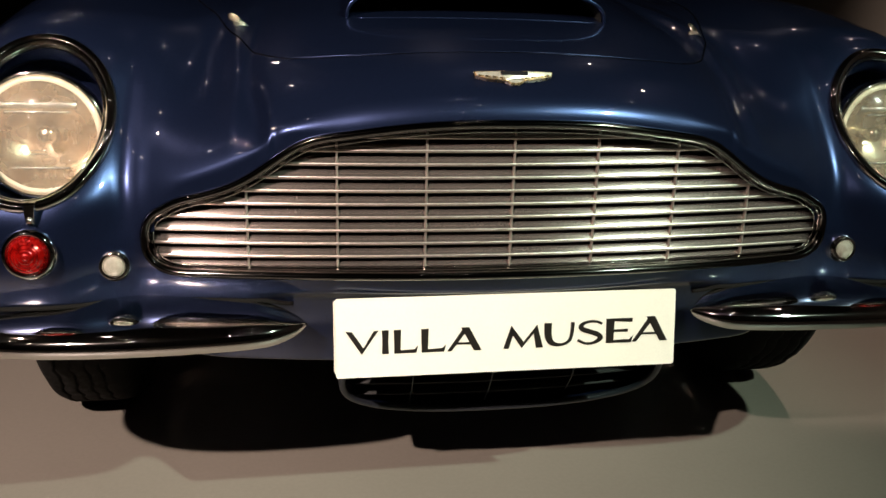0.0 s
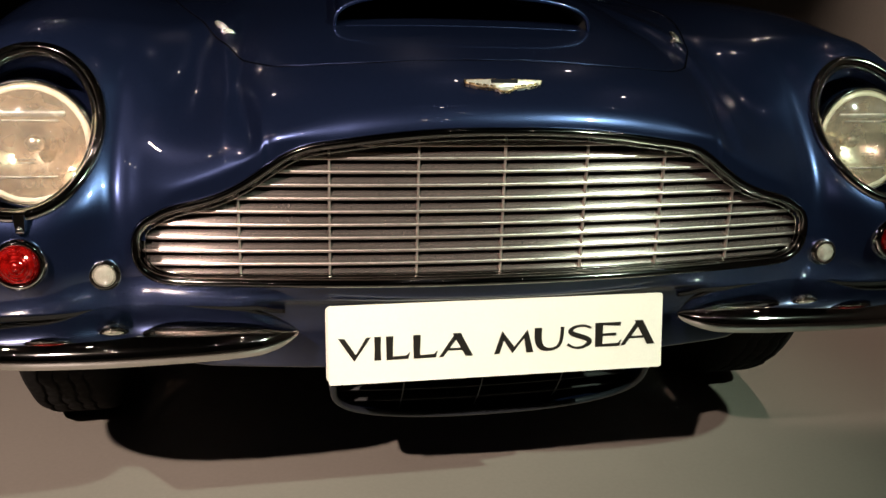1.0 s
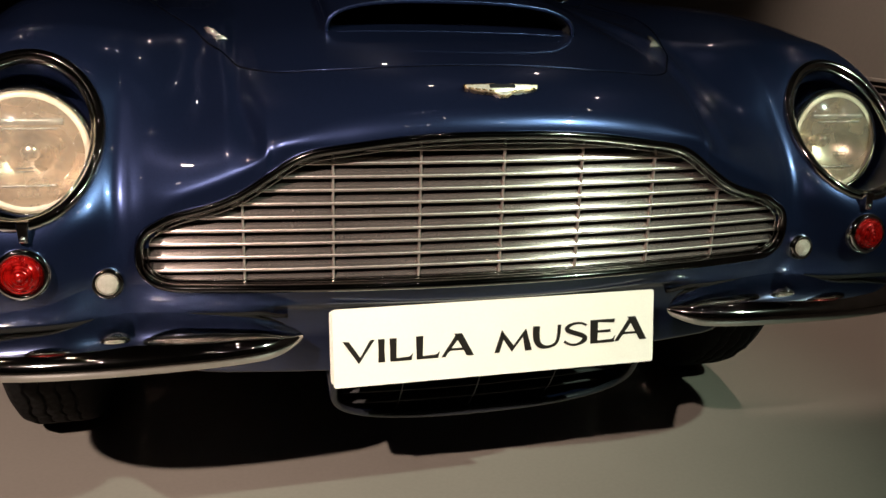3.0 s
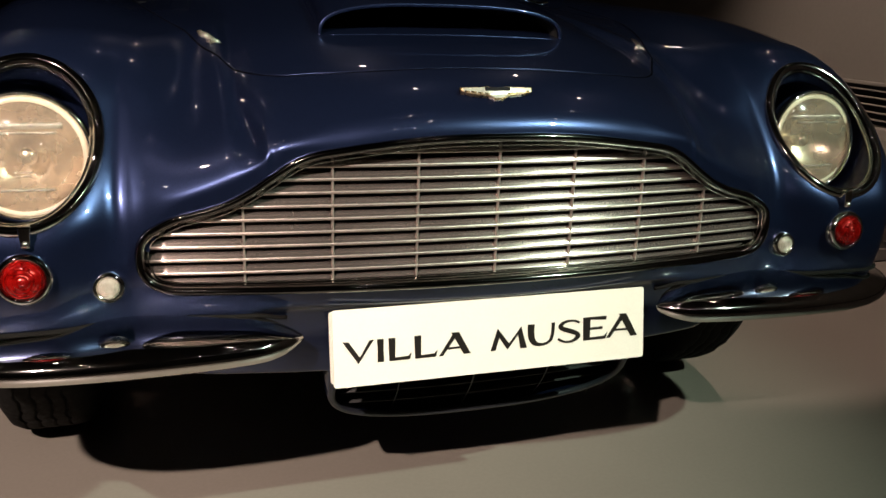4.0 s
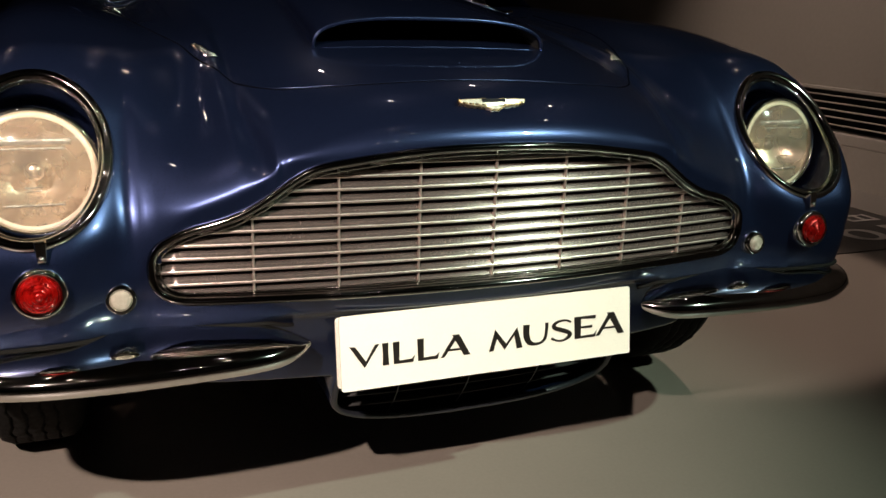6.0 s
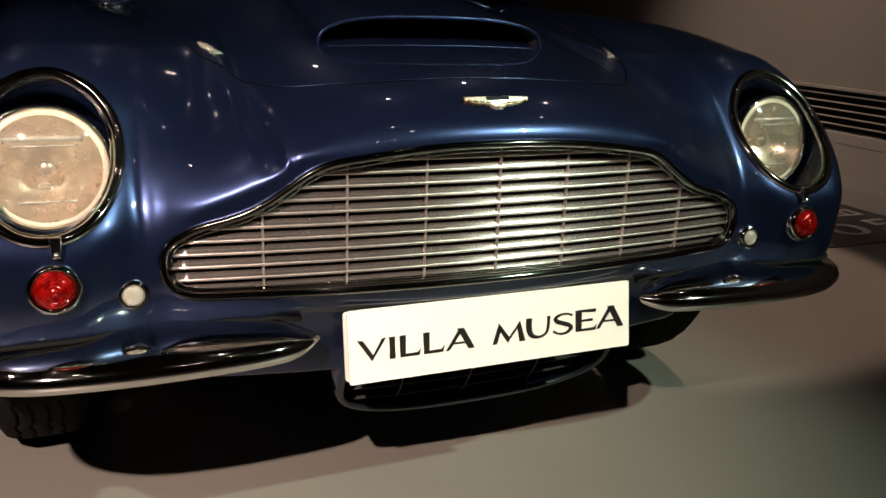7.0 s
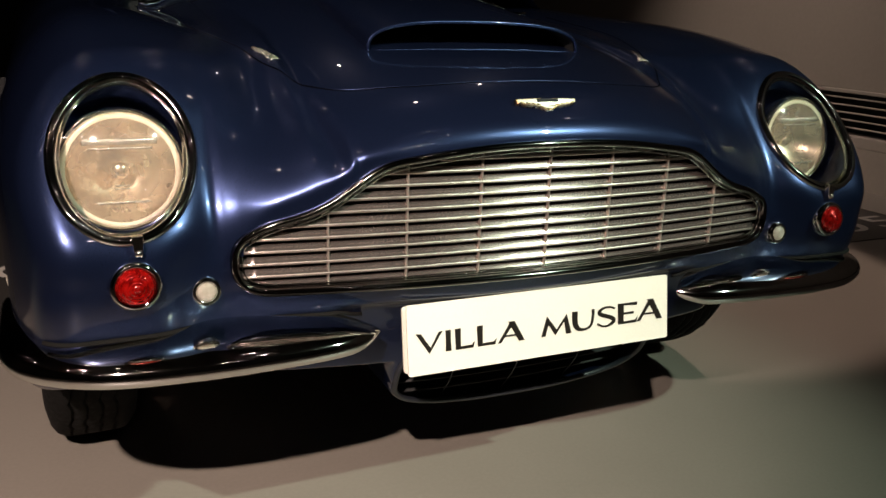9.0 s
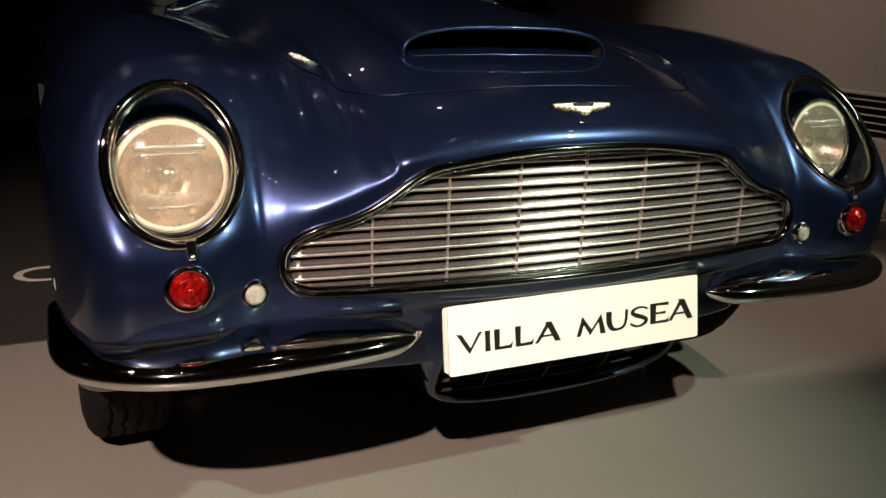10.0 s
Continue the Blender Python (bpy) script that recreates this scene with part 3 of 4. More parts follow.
def headlamp(side):
    rim_prof = [(0.006, -0.004), (0.0065, 0.002), (0.003, 0.0055), (-0.003, 0.0065), (-0.008, 0.004), (-0.010, -0.001), (-0.012, -0.003), (-0.012, -0.007), (0.004, -0.012)]
    h = part("headlamp", oval_ring("headlamp", side, 120, rim_prof), CHROME, car, "round headlamp in an oval chrome rim leaning back with the wing")
    part("inner_bezel", oval_ring("inner_bezel", side, 120, [(-0.0115, -0.003), (-0.0125, -0.001), (-0.014, -0.003), (-0.014, -0.007), (-0.0115, -0.007)]), CHROME, h)
    part("lamp_well", lamp_bowl(side), PAINT, h)
    m = Matrix.Translation((side * LENS[0], LENS[1], LENS[2])) @ pose(0, 0, 0, 90 - 8, 0, 0) @ Matrix.Scale(0.96, 4)
    ring = [(0.0885, -0.03), (0.0955, -0.02), (0.097, -0.004), (0.0955, 0.005), (0.093, 0.009), (0.0895, 0.009), (0.0872, 0.004), (0.0872, -0.004)]
    part("lamp_ring", moved(lathe("lamp_ring", ring, 72), m), CHROME, h, "chrome ring round the lamp glass")
    dome = [(0.0001 + 0.088 * s, 0.024 - 0.022 * s * s) for s in np.linspace(0, 1, 16)]
    part("lamp_glass", moved(lathe("lamp_glass", dome, 72), m), LAMP_GLASS, h, "clear ribbed lamp glass")
    bowl = [(0.0005, -0.062), (0.012, -0.060), (0.03, -0.052), (0.05, -0.040), (0.07, -0.020), (0.0872, 0.002)]
    part("reflector", moved(lathe("reflector", bowl, 72), m), REFLECTOR, h, "warm silver reflector bowl")
    part("glass_edge", moved(lathe("glass_edge", [(0.0795, 0.0065), (0.083, 0.0075), (0.0868, 0.006), (0.0872, 0.002)], 72), m), GLASS_EDGE, h, "cream moulded edge of the lamp glass")
    cap = [(0.0001, -0.016), (0.006, -0.0165), (0.011, -0.019), (0.014, -0.024), (0.013, -0.034), (0.007, -0.058)]
    part("bulb_cap", moved(lathe("bulb_cap", cap, 32), m), REFLECTOR, h, "cream bulb shield behind the glass")
    # moulded prism bars on the glass
    for v, w, r in ((0.044, 0.054, 0.0050), (0.034, 0.046, 0.0022), (-0.022, 0.012, 0.0013), (-0.027, 0.012, 0.0013), (-0.048, 0.040, 0.0022)):
        q = np.linspace(-w, w, 24)
        bar = np.stack([q, np.full(24, v), 0.0235 - 0.022 * (q * q + v * v) / 0.088 ** 2], -1)
        A, B = frames(bar, (0, 0, 1))
        part("glass_prism", moved(sweep("glass_prism", bar, A, B, ring_profile(r, 0.0022, 10), False), m), PRISM, h)
    # clear faired cover across the rim
    x, z = lamp_oval(72, -0.012)
    P = on_front(x, z)
    C = P.mean(0)
    nn = np.cross(P[18] - P[0], P[36] - P[0])
    nn = nn / np.linalg.norm(nn) * (-1 if nn[1] > 0 else 1)
    rows = [C + (P - C) * r + nn * 0.020 * (1 - r * r) for r in np.linspace(0.002, 1, 10)]
    pane = mesh_np("lamp_cover", np.concatenate(rows) * [side, 1, 1], grid_faces(10, 72, False, True))
    if pane.polygons[40].normal.y > 0:
        pane.flip_normals()
    cov = part("lamp_cover", pane, COVER_GLASS, h, "clear faired glass cover")
    cov.visible_shadow = False
    # clip under the rim
    px = on_front(np.array([LAMP[0] - 0.004]), np.array([0.572]))[0]
    bm = box(-0.008, -0.009, -0.017, 0.008, 0.004, 0.013, 0.003, 3)
    for v in bm.verts:
        if v.co.z < 0:
            v.co.x *= 0.75
    bmesh.ops.transform(bm, matrix=Matrix.Translation((side * px[0], px[1] - 0.004, px[2] + 0.004)), verts=bm.verts)
    part("rim_clip", bm, CHROME, h)
    screw = [(0.0001, 0.0036), (0.0025, 0.0032), (0.0044, 0.0016), (0.0048, -0.001)]
    part("clip_screw", moved(lathe("clip_screw", screw, 20), Matrix.Translation((side * px[0], px[1] - 0.013, px[2] - 0.007)) @ pose(0, 0, 0, 90 - 20, 0, 0)), SATIN, h)
    return h


for side in (-1, 1):
    headlamp(side)


# ---- small lamps ----
def round_lamp(name, label, side, x, z, r, lens, rake, out, wide=1.0):
    p = on_front(np.array([x]), np.array([z]))[0]
    m = Matrix.Translation((side * p[0], p[1] - out, p[2])) @ pose(0, 0, 0, 90 - rake, 0, 0)
    ring = [(r + 0.0085 * wide, -0.03), (r + 0.0085 * wide, -0.004), (r + 0.0075 * wide, 0.001), (r + 0.0050 * wide, 0.0055), (r + 0.002, 0.0065), (r, 0.003), (r, -0.004)]
    ob = part(name, moved(lathe(name, ring, 48), m), CHROME, car, label)
    dome = [(0.0001 + r * 1.01 * s, 0.003 + r * 0.55 * math.sqrt(max(0, 1 - s * s * 0.98)) + 0.0005 * math.sin(s * 60)) for s in np.linspace(0, 1, 16)]
    part("lens", moved(lathe("lens", dome, 30, False), m), lens, ob)
    return ob


for side in (-1, 1):
    round_lamp("indicator_lamp", "red domed lamp in a chrome ring", side, 0.667, 0.5165, 0.0262, RED_LENS, 4, 0.004, 1.2)
    round_lamp("side_lamp", "small white lamp in a chrome ring", side, 0.566, 0.487, 0.0140, WHITE_LENS, 4, 0.004, 1.15)


# small chrome marker on the side, above the bumper's end
mk = Matrix.Translation((-0.828, 0.275, 0.462)) @ pose(0, 0, 0, 0, -90, 0) @ Matrix.Diagonal((1.5, 1, 1, 1))
marker = part("side_marker", moved(lathe("side_marker", [(0.020, -0.02), (0.020, 0.004), (0.017, 0.008), (0.013, 0.009)], 32), mk), CHROME, car, "small chrome side marker above the bumper")
part("lens", moved(lathe("lens", [(0.0001, 0.014), (0.007, 0.0125), (0.013, 0.008)], 24), mk), WHITE_LENS, marker)


# ---- bumpers ----
def bumper(side):
    px = spline([(0, 0.298), (0.12, 0.338), (0.35, 0.47), (0.6, 0.645), (0.75, 0.763), (0.85, 0.834), (1.0, 0.858), (1.4, 0.856)])
    py = spline([(0, 0.012), (0.12, -0.018), (0.35, -0.040), (0.6, -0.038), (0.75, -0.006), (0.85, 0.058), (1.0, 0.20), (1.4, 0.52)])
    s = np.concatenate([np.linspace(0, 0.12, 16) ** 1.0, np.linspace(0.12, 1.16, 90)[1:]])
    P = np.stack([px(s), py(s), np.full(len(s), 0.401)], -1)
    T = np.gradient(P, axis=0)
    T /= np.linalg.norm(T, axis=1, keepdims=True)
    inward = np.cross([0, 0, 1.0], T)
    size = np.clip(np.clip(s / 0.15, 0, 1) ** 0.36, 0.04, 1)
    base = np.array([(0.115, 0.0330), (0.085, 0.0290), (0.060, 0.0250), (0.040, 0.0208), (0.025, 0.0162), (0.013, 0.0110), (0.005, 0.0050), (0.001, -0.001), (-0.0006, -0.007), (-0.0002, -0.013), (0.0025, -0.019), (0.007, -0.0235), (0.014, -0.0260), (0.030, -0.0265), (0.050, -0.024), (0.055, -0.014), (0.108, 0.022)])
    # smooth the section
    loop = base
    for _ in range(2):
        loop = np.stack([loop * 0.75 + np.roll(loop, -1, 0) * 0.25, loop * 0.25 + np.roll(loop, -1, 0) * 0.75], 1).reshape(-1, 2)
    prof = loop[None] * np.stack([size ** 1.2 * 0.95 + 0.05, size], -1)[:, None]
    me = sweep("bumper", P * [side, 1, 1], inward * [side, 1, 1], np.array([0, 0, 1.0]), prof, False)
    ob = part("bumper", me, CHROME, car, "curved chrome quarter bumper with a tapered tip")
    # black strip added as the shade in the gap where the bumper meets the body
    xs = np.linspace(0.318, 0.79, 60)
    S = on_front(xs, 0.4280 - 0.010 * step01((0.37 - xs) / 0.05) + 0.003 * step01((xs - 0.58) / 0.08))
    A, B = frames(S, (0, 0, 1))
    part("bumper_gap_shade", sweep("bumper_gap_shade", S * [side, 1, 1], A * [side, 1, 1], B * [side, 1, 1], ring_profile(0.006, 0.0036, 10), False), RUBBER, ob, "black strip for the shade in the gap behind the bumper")
    return ob


for side in (-1, 1):
    bumper(side)


# ---- number plate ----
TILT_BACK = 9.0
plate_m = Matrix.Translation((0.0045, -0.004, 0.3805)) @ pose(0, 0, 0, -TILT_BACK, 0, 0)


def rounded_plate(w, h, depth, r):
    bm = box(-w / 2, 0, -h / 2, w / 2, depth, h / 2)
    edges = [e for e in bm.edges if abs((e.verts[0].co - e.verts[1].co).y) > depth * 0.9]
    bmesh.ops.bevel(bm, geom=edges, offset=r, segments=4, profile=0.5, affect="EDGES")
    return bm


def text_mesh(words, size_x, size_z, grow=0.0, deep=0.0008):
    """Words in the built-in font, upright in the xz plane, fitted to a width and height about the origin."""
    cu = bpy.data.curves.new("words", "FONT")
    cu.body, cu.extrude, cu.offset, cu.resolution_u = words, 0.01, grow, 6
    ob = new("words", cu)
    dep = bpy.context.evaluated_depsgraph_get()
    me = bpy.data.meshes.new_from_object(ob.evaluated_get(dep))
    bpy.data.objects.remove(ob)
    v = np.array([p.co[:] for p in me.vertices])
    lo, hi = v.min(0), v.max(0)
    q = np.stack([(v[:, 0] - (lo[0] + hi[0]) / 2) / (hi[0] - lo[0]) * size_x, -(v[:, 2] - lo[2]) / (hi[2] - lo[2]) * deep, (v[:, 1] - (lo[1] + hi[1]) / 2) / (hi[1] - lo[1]) * size_z], -1)
    me.vertices.foreach_set("co", q.ravel())
    me.update()
    return me


def put(bm, m):
    bmesh.ops.transform(bm, matrix=m, verts=bm.verts)
    return bm


plate = part("number_plate", put(rounded_plate(0.525, 0.119, 0.003, 0.004), plate_m), PLATE, car, "white show plate lettered in black")
part("plate_backing", put(rounded_plate(0.520, 0.113, 0.003, 0.006), plate_m @ Matrix.Translation((-0.005, 0.014, -0.001))), PLATE, plate, "second pale plate behind the first")
part("plate_bracket", put(box(-0.16, 0.016, -0.04, 0.16, 0.03, 0.05, 0.003), plate_m), BLACK, plate)


def ribbon(points, widths):
    """A stroke of changing width along a smooth line through the points."""
    t = np.arange(len(points))
    q = np.linspace(0, len(points) - 1, 40)
    c = np.stack([spline([(i, p[k]) for i, p in enumerate(points)])(q) for k in (0, 1)], -1)
    w = np.interp(q, t, widths)
    d = np.gradient(c, axis=0)
    d /= np.linalg.norm(d, axis=1, keepdims=True)
    nn = np.stack([-d[:, 1], d[:, 0]], -1) * w[:, None] / 2
    return [[tuple(c[i] + nn[i]), tuple(c[i + 1] + nn[i + 1]), tuple(c[i + 1] - nn[i + 1]), tuple(c[i] - nn[i])] for i in range(39)]


# flared roman capitals, one unit wide and high, thick and thin strokes
GLYPHS = {
    "V": [[(0, 1), (0.20, 0.97), (0.54, 0.27), (0.49, 0)], [(0.49, 0), (0.54, 0.27), (0.86, 0.98), (1, 1)]],
    "I": [[(0, 1), (1, 1), (0.93, 0.5), (0.07, 0.5)], [(0.07, 0.5), (0.93, 0.5), (1, 0), (0, 0)]],
    "L": [[(0, 1), (0.30, 1), (0.27, 0.13), (0.02, 0)], [(0.02, 0), (0.27, 0.13), (0.85, 0.15), (0.92, 0)], [(0.92, 0), (0.85, 0.15), (1, 0.30)]],
    "A": [[(0, 0), (0.12, 0), (0.54, 0.80), (0.47, 0.98)], [(0.40, 1), (0.64, 1), (1, 0), (0.78, 0)], [(0.22, 0.27), (0.70, 0.27), (0.67, 0.36), (0.26, 0.36)]],
    "M": [[(0, 0), (0.13, 0), (0.26, 0.66), (0.20, 1)], [(0.20, 1), (0.51, 0.28), (0.46, 0), (0.18, 0.72)], [(0.46, 0), (0.51, 0.28), (0.85, 1), (0.80, 0.72)], [(0.85, 1), (1, 0), (0.82, 0), (0.76, 0.66)]],
    "U": ribbon([(0.12, 1), (0.12, 0.45), (0.25, 0.14), (0.50, 0.06), (0.75, 0.15), (0.88, 0.45), (0.92, 1)], [0.24, 0.23, 0.20, 0.12, 0.11, 0.11, 0.12]),
    "S": ribbon([(0.92, 0.84), (0.70, 0.95), (0.35, 0.93), (0.15, 0.76), (0.30, 0.60), (0.70, 0.44), (0.86, 0.25), (0.62, 0.06), (0.30, 0.05), (0.04, 0.20)], [0.10, 0.09, 0.11, 0.18, 0.20, 0.20, 0.19, 0.11, 0.09, 0.11]),
    "E": [[(0, 1), (0.30, 1), (0.27, 0), (0.0, 0)], [(0.26, 1), (0.97, 1), (0.95, 0.84), (0.26, 0.90)], [(0.26, 0.54), (0.80, 0.56), (0.80, 0.44), (0.26, 0.45)], [(0.26, 0.11), (0.86, 0.13), (0.92, 0), (0.26, 0)], [(0.86, 0.13), (1, 0.28), (0.92, 0)]],
}


def letter(bm, glyph, x0, x1, z0, z1, deep=0.0008):
    for poly in GLYPHS[glyph]:
        rows = [[bm.verts.new(plate_m @ Vector((x0 + (x1 - x0) * u, -0.0003 - d, z0 + (z1 - z0) * v))) for u, v in poly] for d in (0.0, deep)]
        n = len(poly)
        bm.faces.new(rows[1])
        for i in range(n):
            bm.faces.new((rows[0][i], rows[0][(i + 1) % n], rows[1][(i + 1) % n], rows[1][i]))


for word in ((("V", -0.2483, -0.2000), ("I", -0.1949, -0.1848), ("L", -0.1772, -0.1412), ("L", -0.1364, -0.0992), ("A", -0.0971, -0.0449)),
             (("M", -0.0114, 0.0505), ("U", 0.0527, 0.1011), ("S", 0.1039, 0.1473), ("E", 0.1508, 0.1946), ("A", 0.1929, 0.2503))):
    letters = bmesh.new()
    for glyph, x0, x1 in word:
        z0 = -0.0246 + 0.0035 * max(x0, 0) / 0.2
        letter(letters, glyph, x0, x1, z0, z0 + 0.0355 + 0.0035 * max(x0, 0) / 0.2)
    bmesh.ops.recalc_face_normals(letters, faces=letters.faces)
    part("lettering", letters, LETTER, plate)


# ---- lower air intake ----
def intake():
    t = np.linspace(0, 2 * np.pi, 160, endpoint=False)
    u = 0.265 * np.sign(np.cos(t)) * np.abs(np.cos(t)) ** 0.7
    v = 0.085 * np.sign(np.sin(t)) * np.abs(np.sin(t)) ** 0.7
    z = 0.278 + v
    y = VALANCE(z) + 0.25 * u * u - 0.002
    return np.stack([u + 0.020, y, z], -1)


IP = intake()
A, B = frames(IP, (0, 1, 0), True)
air = part("air_intake", sweep("air_intake", IP, A, B, ring_profile(0.0055, 0.0055, 10)), RIM_BLUE, car, "lower air intake with a dull dark rim")
bm = bmesh.new()
bm.faces.new([bm.verts.new((p[0], p[1] + 0.05, p[2])) for p in IP[::4]])
part("intake_back", bm, BLACK, air)
for z in (0.225, 0.255, 0.285):
    xs = np.linspace(-0.225, 0.265, 20)
    pts = np.stack([xs, VALANCE(np.full(20, z)) + 0.25 * xs * xs + 0.022, np.full(20, z)], -1)
    part("intake_slat", sweep("intake_slat", pts, Y3, np.array([0, 0, 1.0]), [(0, -0.001), (0.02, 0.006), (0.02, 0.008), (0, 0.001)], False), BLACK, air)
for x in (-0.13, 0.0, 0.14):
    zs = np.linspace(0.20, 0.33, 8)
    pts = np.stack([np.full(8, x), VALANCE(zs) + 0.25 * x * x + 0.018, zs], -1)
    part("intake_bar", sweep("intake_bar", pts, Y3, np.array([1.0, 0, 0]), ring_profile(0.0012, 0.0012, 6), False), RIM_BLUE, air)


# ---- badge and scripts ----
def badge():
    top = on_top(np.array([0.0]), np.array([0.036]))[0]
    n = np.array([0, -0.80, 0.60])
    top = top + [0, -0.002, 0.004]
    right = np.array([1.0, 0, 0])
    up = np.cross(n, right)
    up = up if up[2] > 0 else -up
    bm = bmesh.new()
    pts = [(-0.058, 0.011), (-0.012, 0.011), (-0.010, 0.006), (0.010, 0.006), (0.012, 0.011), (0.058, 0.011), (0.056, 0.004), (0.040, -0.002), (0.014, -0.006), (0.006, -0.012), (-0.006, -0.012), (-0.014, -0.006), (-0.040, -0.002), (-0.056, 0.004)]
    vs = [bm.verts.new(tuple(top + right * a + up * b * 1.0 + n * (0.004 - 0.9 * a * a))) for a, b in pts]
    f = bm.faces.new(vs)
    ext = bmesh.ops.extrude_face_region(bm, geom=[f])
    bmesh.ops.translate(bm, vec=tuple(n * -0.008), verts=[v for v in ext["geom"] if isinstance(v, bmesh.types.BMVert)])
    bmesh.ops.recalc_face_normals(bm, faces=bm.faces)
    b = part("badge", bm, GILT_EDGE, car, "gilt winged badge on the nose")
    face = bmesh.new()
    inner = [(a * 0.965, 0.0022 + (c - 0.0022) * 0.80) for a, c in pts]
    f = face.faces.new([face.verts.new(tuple(top + right * a + up * c * 1.0 + n * (0.0052 - 0.9 * a * a))) for a, c in inner])
    ext = bmesh.ops.extrude_face_region(face, geom=[f])
    bmesh.ops.translate(face, vec=tuple(n * -0.002), verts=[v for v in ext["geom"] if isinstance(v, bmesh.types.BMVert)])
    bmesh.ops.recalc_face_normals(face, faces=face.faces)
    part("badge_face", face, BRASS, b, "polished pale face of the wings")
    for s in (-1, 1):
        for k in range(4):
            a0, a1 = s * (0.014 + 0.010 * k), s * (0.022 + 0.010 * k)
            zz = -0.0035 + 0.0016 * k
            q = [(a0, zz), (a1, zz + 0.0012), (a1, zz + 0.0036), (a0, zz + 0.0024)]
            bm2 = bmesh.new()
            vv = [bm2.verts.new(tuple(top + right * a + up * c * 1.0 + n * (0.0056 - 0.9 * a * a))) for a, c in q]
            bm2.faces.new(vv)
            ext = bmesh.ops.extrude_face_region(bm2, geom=list(bm2.faces))
            bmesh.ops.translate(bm2, vec=tuple(n * -0.001), verts=[v for v in ext["geom"] if isinstance(v, bmesh.types.BMVert)])
            bmesh.ops.recalc_face_normals(bm2, faces=bm2.faces)
            part("feather", bm2, GILT_EDGE, b)
    bm3 = box(-0.020, -0.0032, -0.002, 0.020, 0.0032, 0.0025, 0.001)
    rot = Matrix((tuple(right), tuple(up), tuple(n))).transposed().to_4x4()
    put(bm3, Matrix.Translation(tuple(top + up * 0.006 + n * 0.004)) @ rot)
    part("badge_centre", bm3, ENAMEL, b, "black enamel centre of the badge")
    return b


badge()


def script(side):
    """Chrome script emblem near the bonnet's edge: looped strokes that spell nothing."""
    ob = None
    for k, (u0, u1, loops, tall) in enumerate(((0.0, 0.22, 2, 0.011), (0.24, 0.52, 3, 0.0065), (0.55, 0.80, 3, 0.008), (0.83, 1.0, 2, 0.0055))):
        q = np.linspace(0, 1, 16 * loops)
        along = u0 + (u1 - u0) * q + 0.05 * np.sin(2 * np.pi * loops * q)
        across = tall * np.cos(2 * np.pi * loops * q) * (0.7 + 0.3 * np.sin(9 * q + k))
        x, y = 0.392 + 0.022 * along + 0.92 * across, 0.298 + 0.074 * along - 0.36 * across
        P = on_top(x, y)
        P = P + normals_at(P) * 0.003
        A, B = frames(P, (0, 0.3, 1))
        me = sweep("script_stroke" if ob else "script_emblem", P * [side, 1, 1], A * [side, 1, 1], B * [side, 1, 1], ring_profile(0.0013, 0.0013, 8), False)
        if ob is None:
            ob = part("script_emblem", me, SATIN, car, "small chrome script emblem")
        else:
            part("script_stroke", me, SATIN, ob)


for side in (-1, 1):
    script(side)


# ---- wheels ----
def wheel(x, y):
    s = 1 if x > 0 else -1
    R = 0.345
    prof = [(0.20, -0.070), (0.235, -0.085), (0.285, -0.088), (0.318, -0.080), (0.336, -0.068), (0.342, -0.058)]
    for g in (-0.040, -0.014, 0.014, 0.040):
        prof += [(R, g - 0.006), (R, g - 0.0025), (R - 0.006, g - 0.002), (R - 0.006, g + 0.002), (R, g + 0.0025)]
    prof += [(0.342, 0.058), (0.336, 0.068), (0.318, 0.080), (0.285, 0.088), (0.235, 0.085), (0.20, 0.070)]
    me = lathe("tyre", prof, 120)
    # zigzag grooves and a flat patch on the floor
    co = np.array([v.co[:] for v in me.vertices])
    ang = np.arctan2(co[:, 1], co[:, 0])
    tread = np.hypot(co[:, 0], co[:, 1]) > 0.337
    co[tread, 2] += 0.003 * np.sign(np.sin(ang[tread] * 60))
    me.vertices.foreach_set("co", co.ravel())
    me.update()
    m = Matrix.Translation((x, y, R - 0.003)) @ pose(0, 0, 0, 0, 90, 0)
    ty = part("wheel", moved(me, m), RUBBER, car, "black tyre on a chrome wire wheel")
    rim = [(0.205, -0.07), (0.19, -0.05), (0.17, -0.02), (0.17, 0.02), (0.19, 0.05), (0.205, 0.07)]
    part("wheel_rim", moved(lathe("wheel_rim", rim, 48), m), CHROME, ty)
    part("hub", moved(lathe("hub", [(0.001, 0.075 * s), (0.03, 0.07 * s), (0.05, 0.03 * s), (0.05, -0.03 * s)], 24), m), CHROME, ty)
    for k in range(24):
        a = 2 * math.pi * k / 24
        d = np.array([math.cos(a), math.sin(a), 0])
        e = np.array([math.cos(a + 0.35), math.sin(a + 0.35), 0])
        P = np.stack([d * 0.045 + [0, 0, 0.04 * s * (1 if k % 2 else -0.5)], e * 0.175])
        A, B = frames(P, (0, 0, 1))
        part("spoke", moved(sweep("spoke", P, A, B, ring_profile(0.002, 0.002, 5), False), m), CHROME, ty)


for x in (-0.725, 0.725):
    for y in (0.70, 3.28):
        wheel(x, y)
for side in (-1, 1):
    t = np.linspace(0, np.pi, 40)
    rows = [np.stack([np.full(40, side * xx), 0.70 + rr * np.cos(t), 0.36 + rr * np.sin(t)], -1) for xx, rr in ((0.835, 0.384), (0.52, 0.384), (0.52, 0.01))]
    part("wheel_arch", mesh_np("wheel_arch", np.concatenate(rows), grid_faces(3, 40)), BLACK, car)


# ---- the room ----
def structure(name, bm, mat, label):
    ob = part(name, bm, mat)
    return tagged(ob, label, "room", kind="structure")


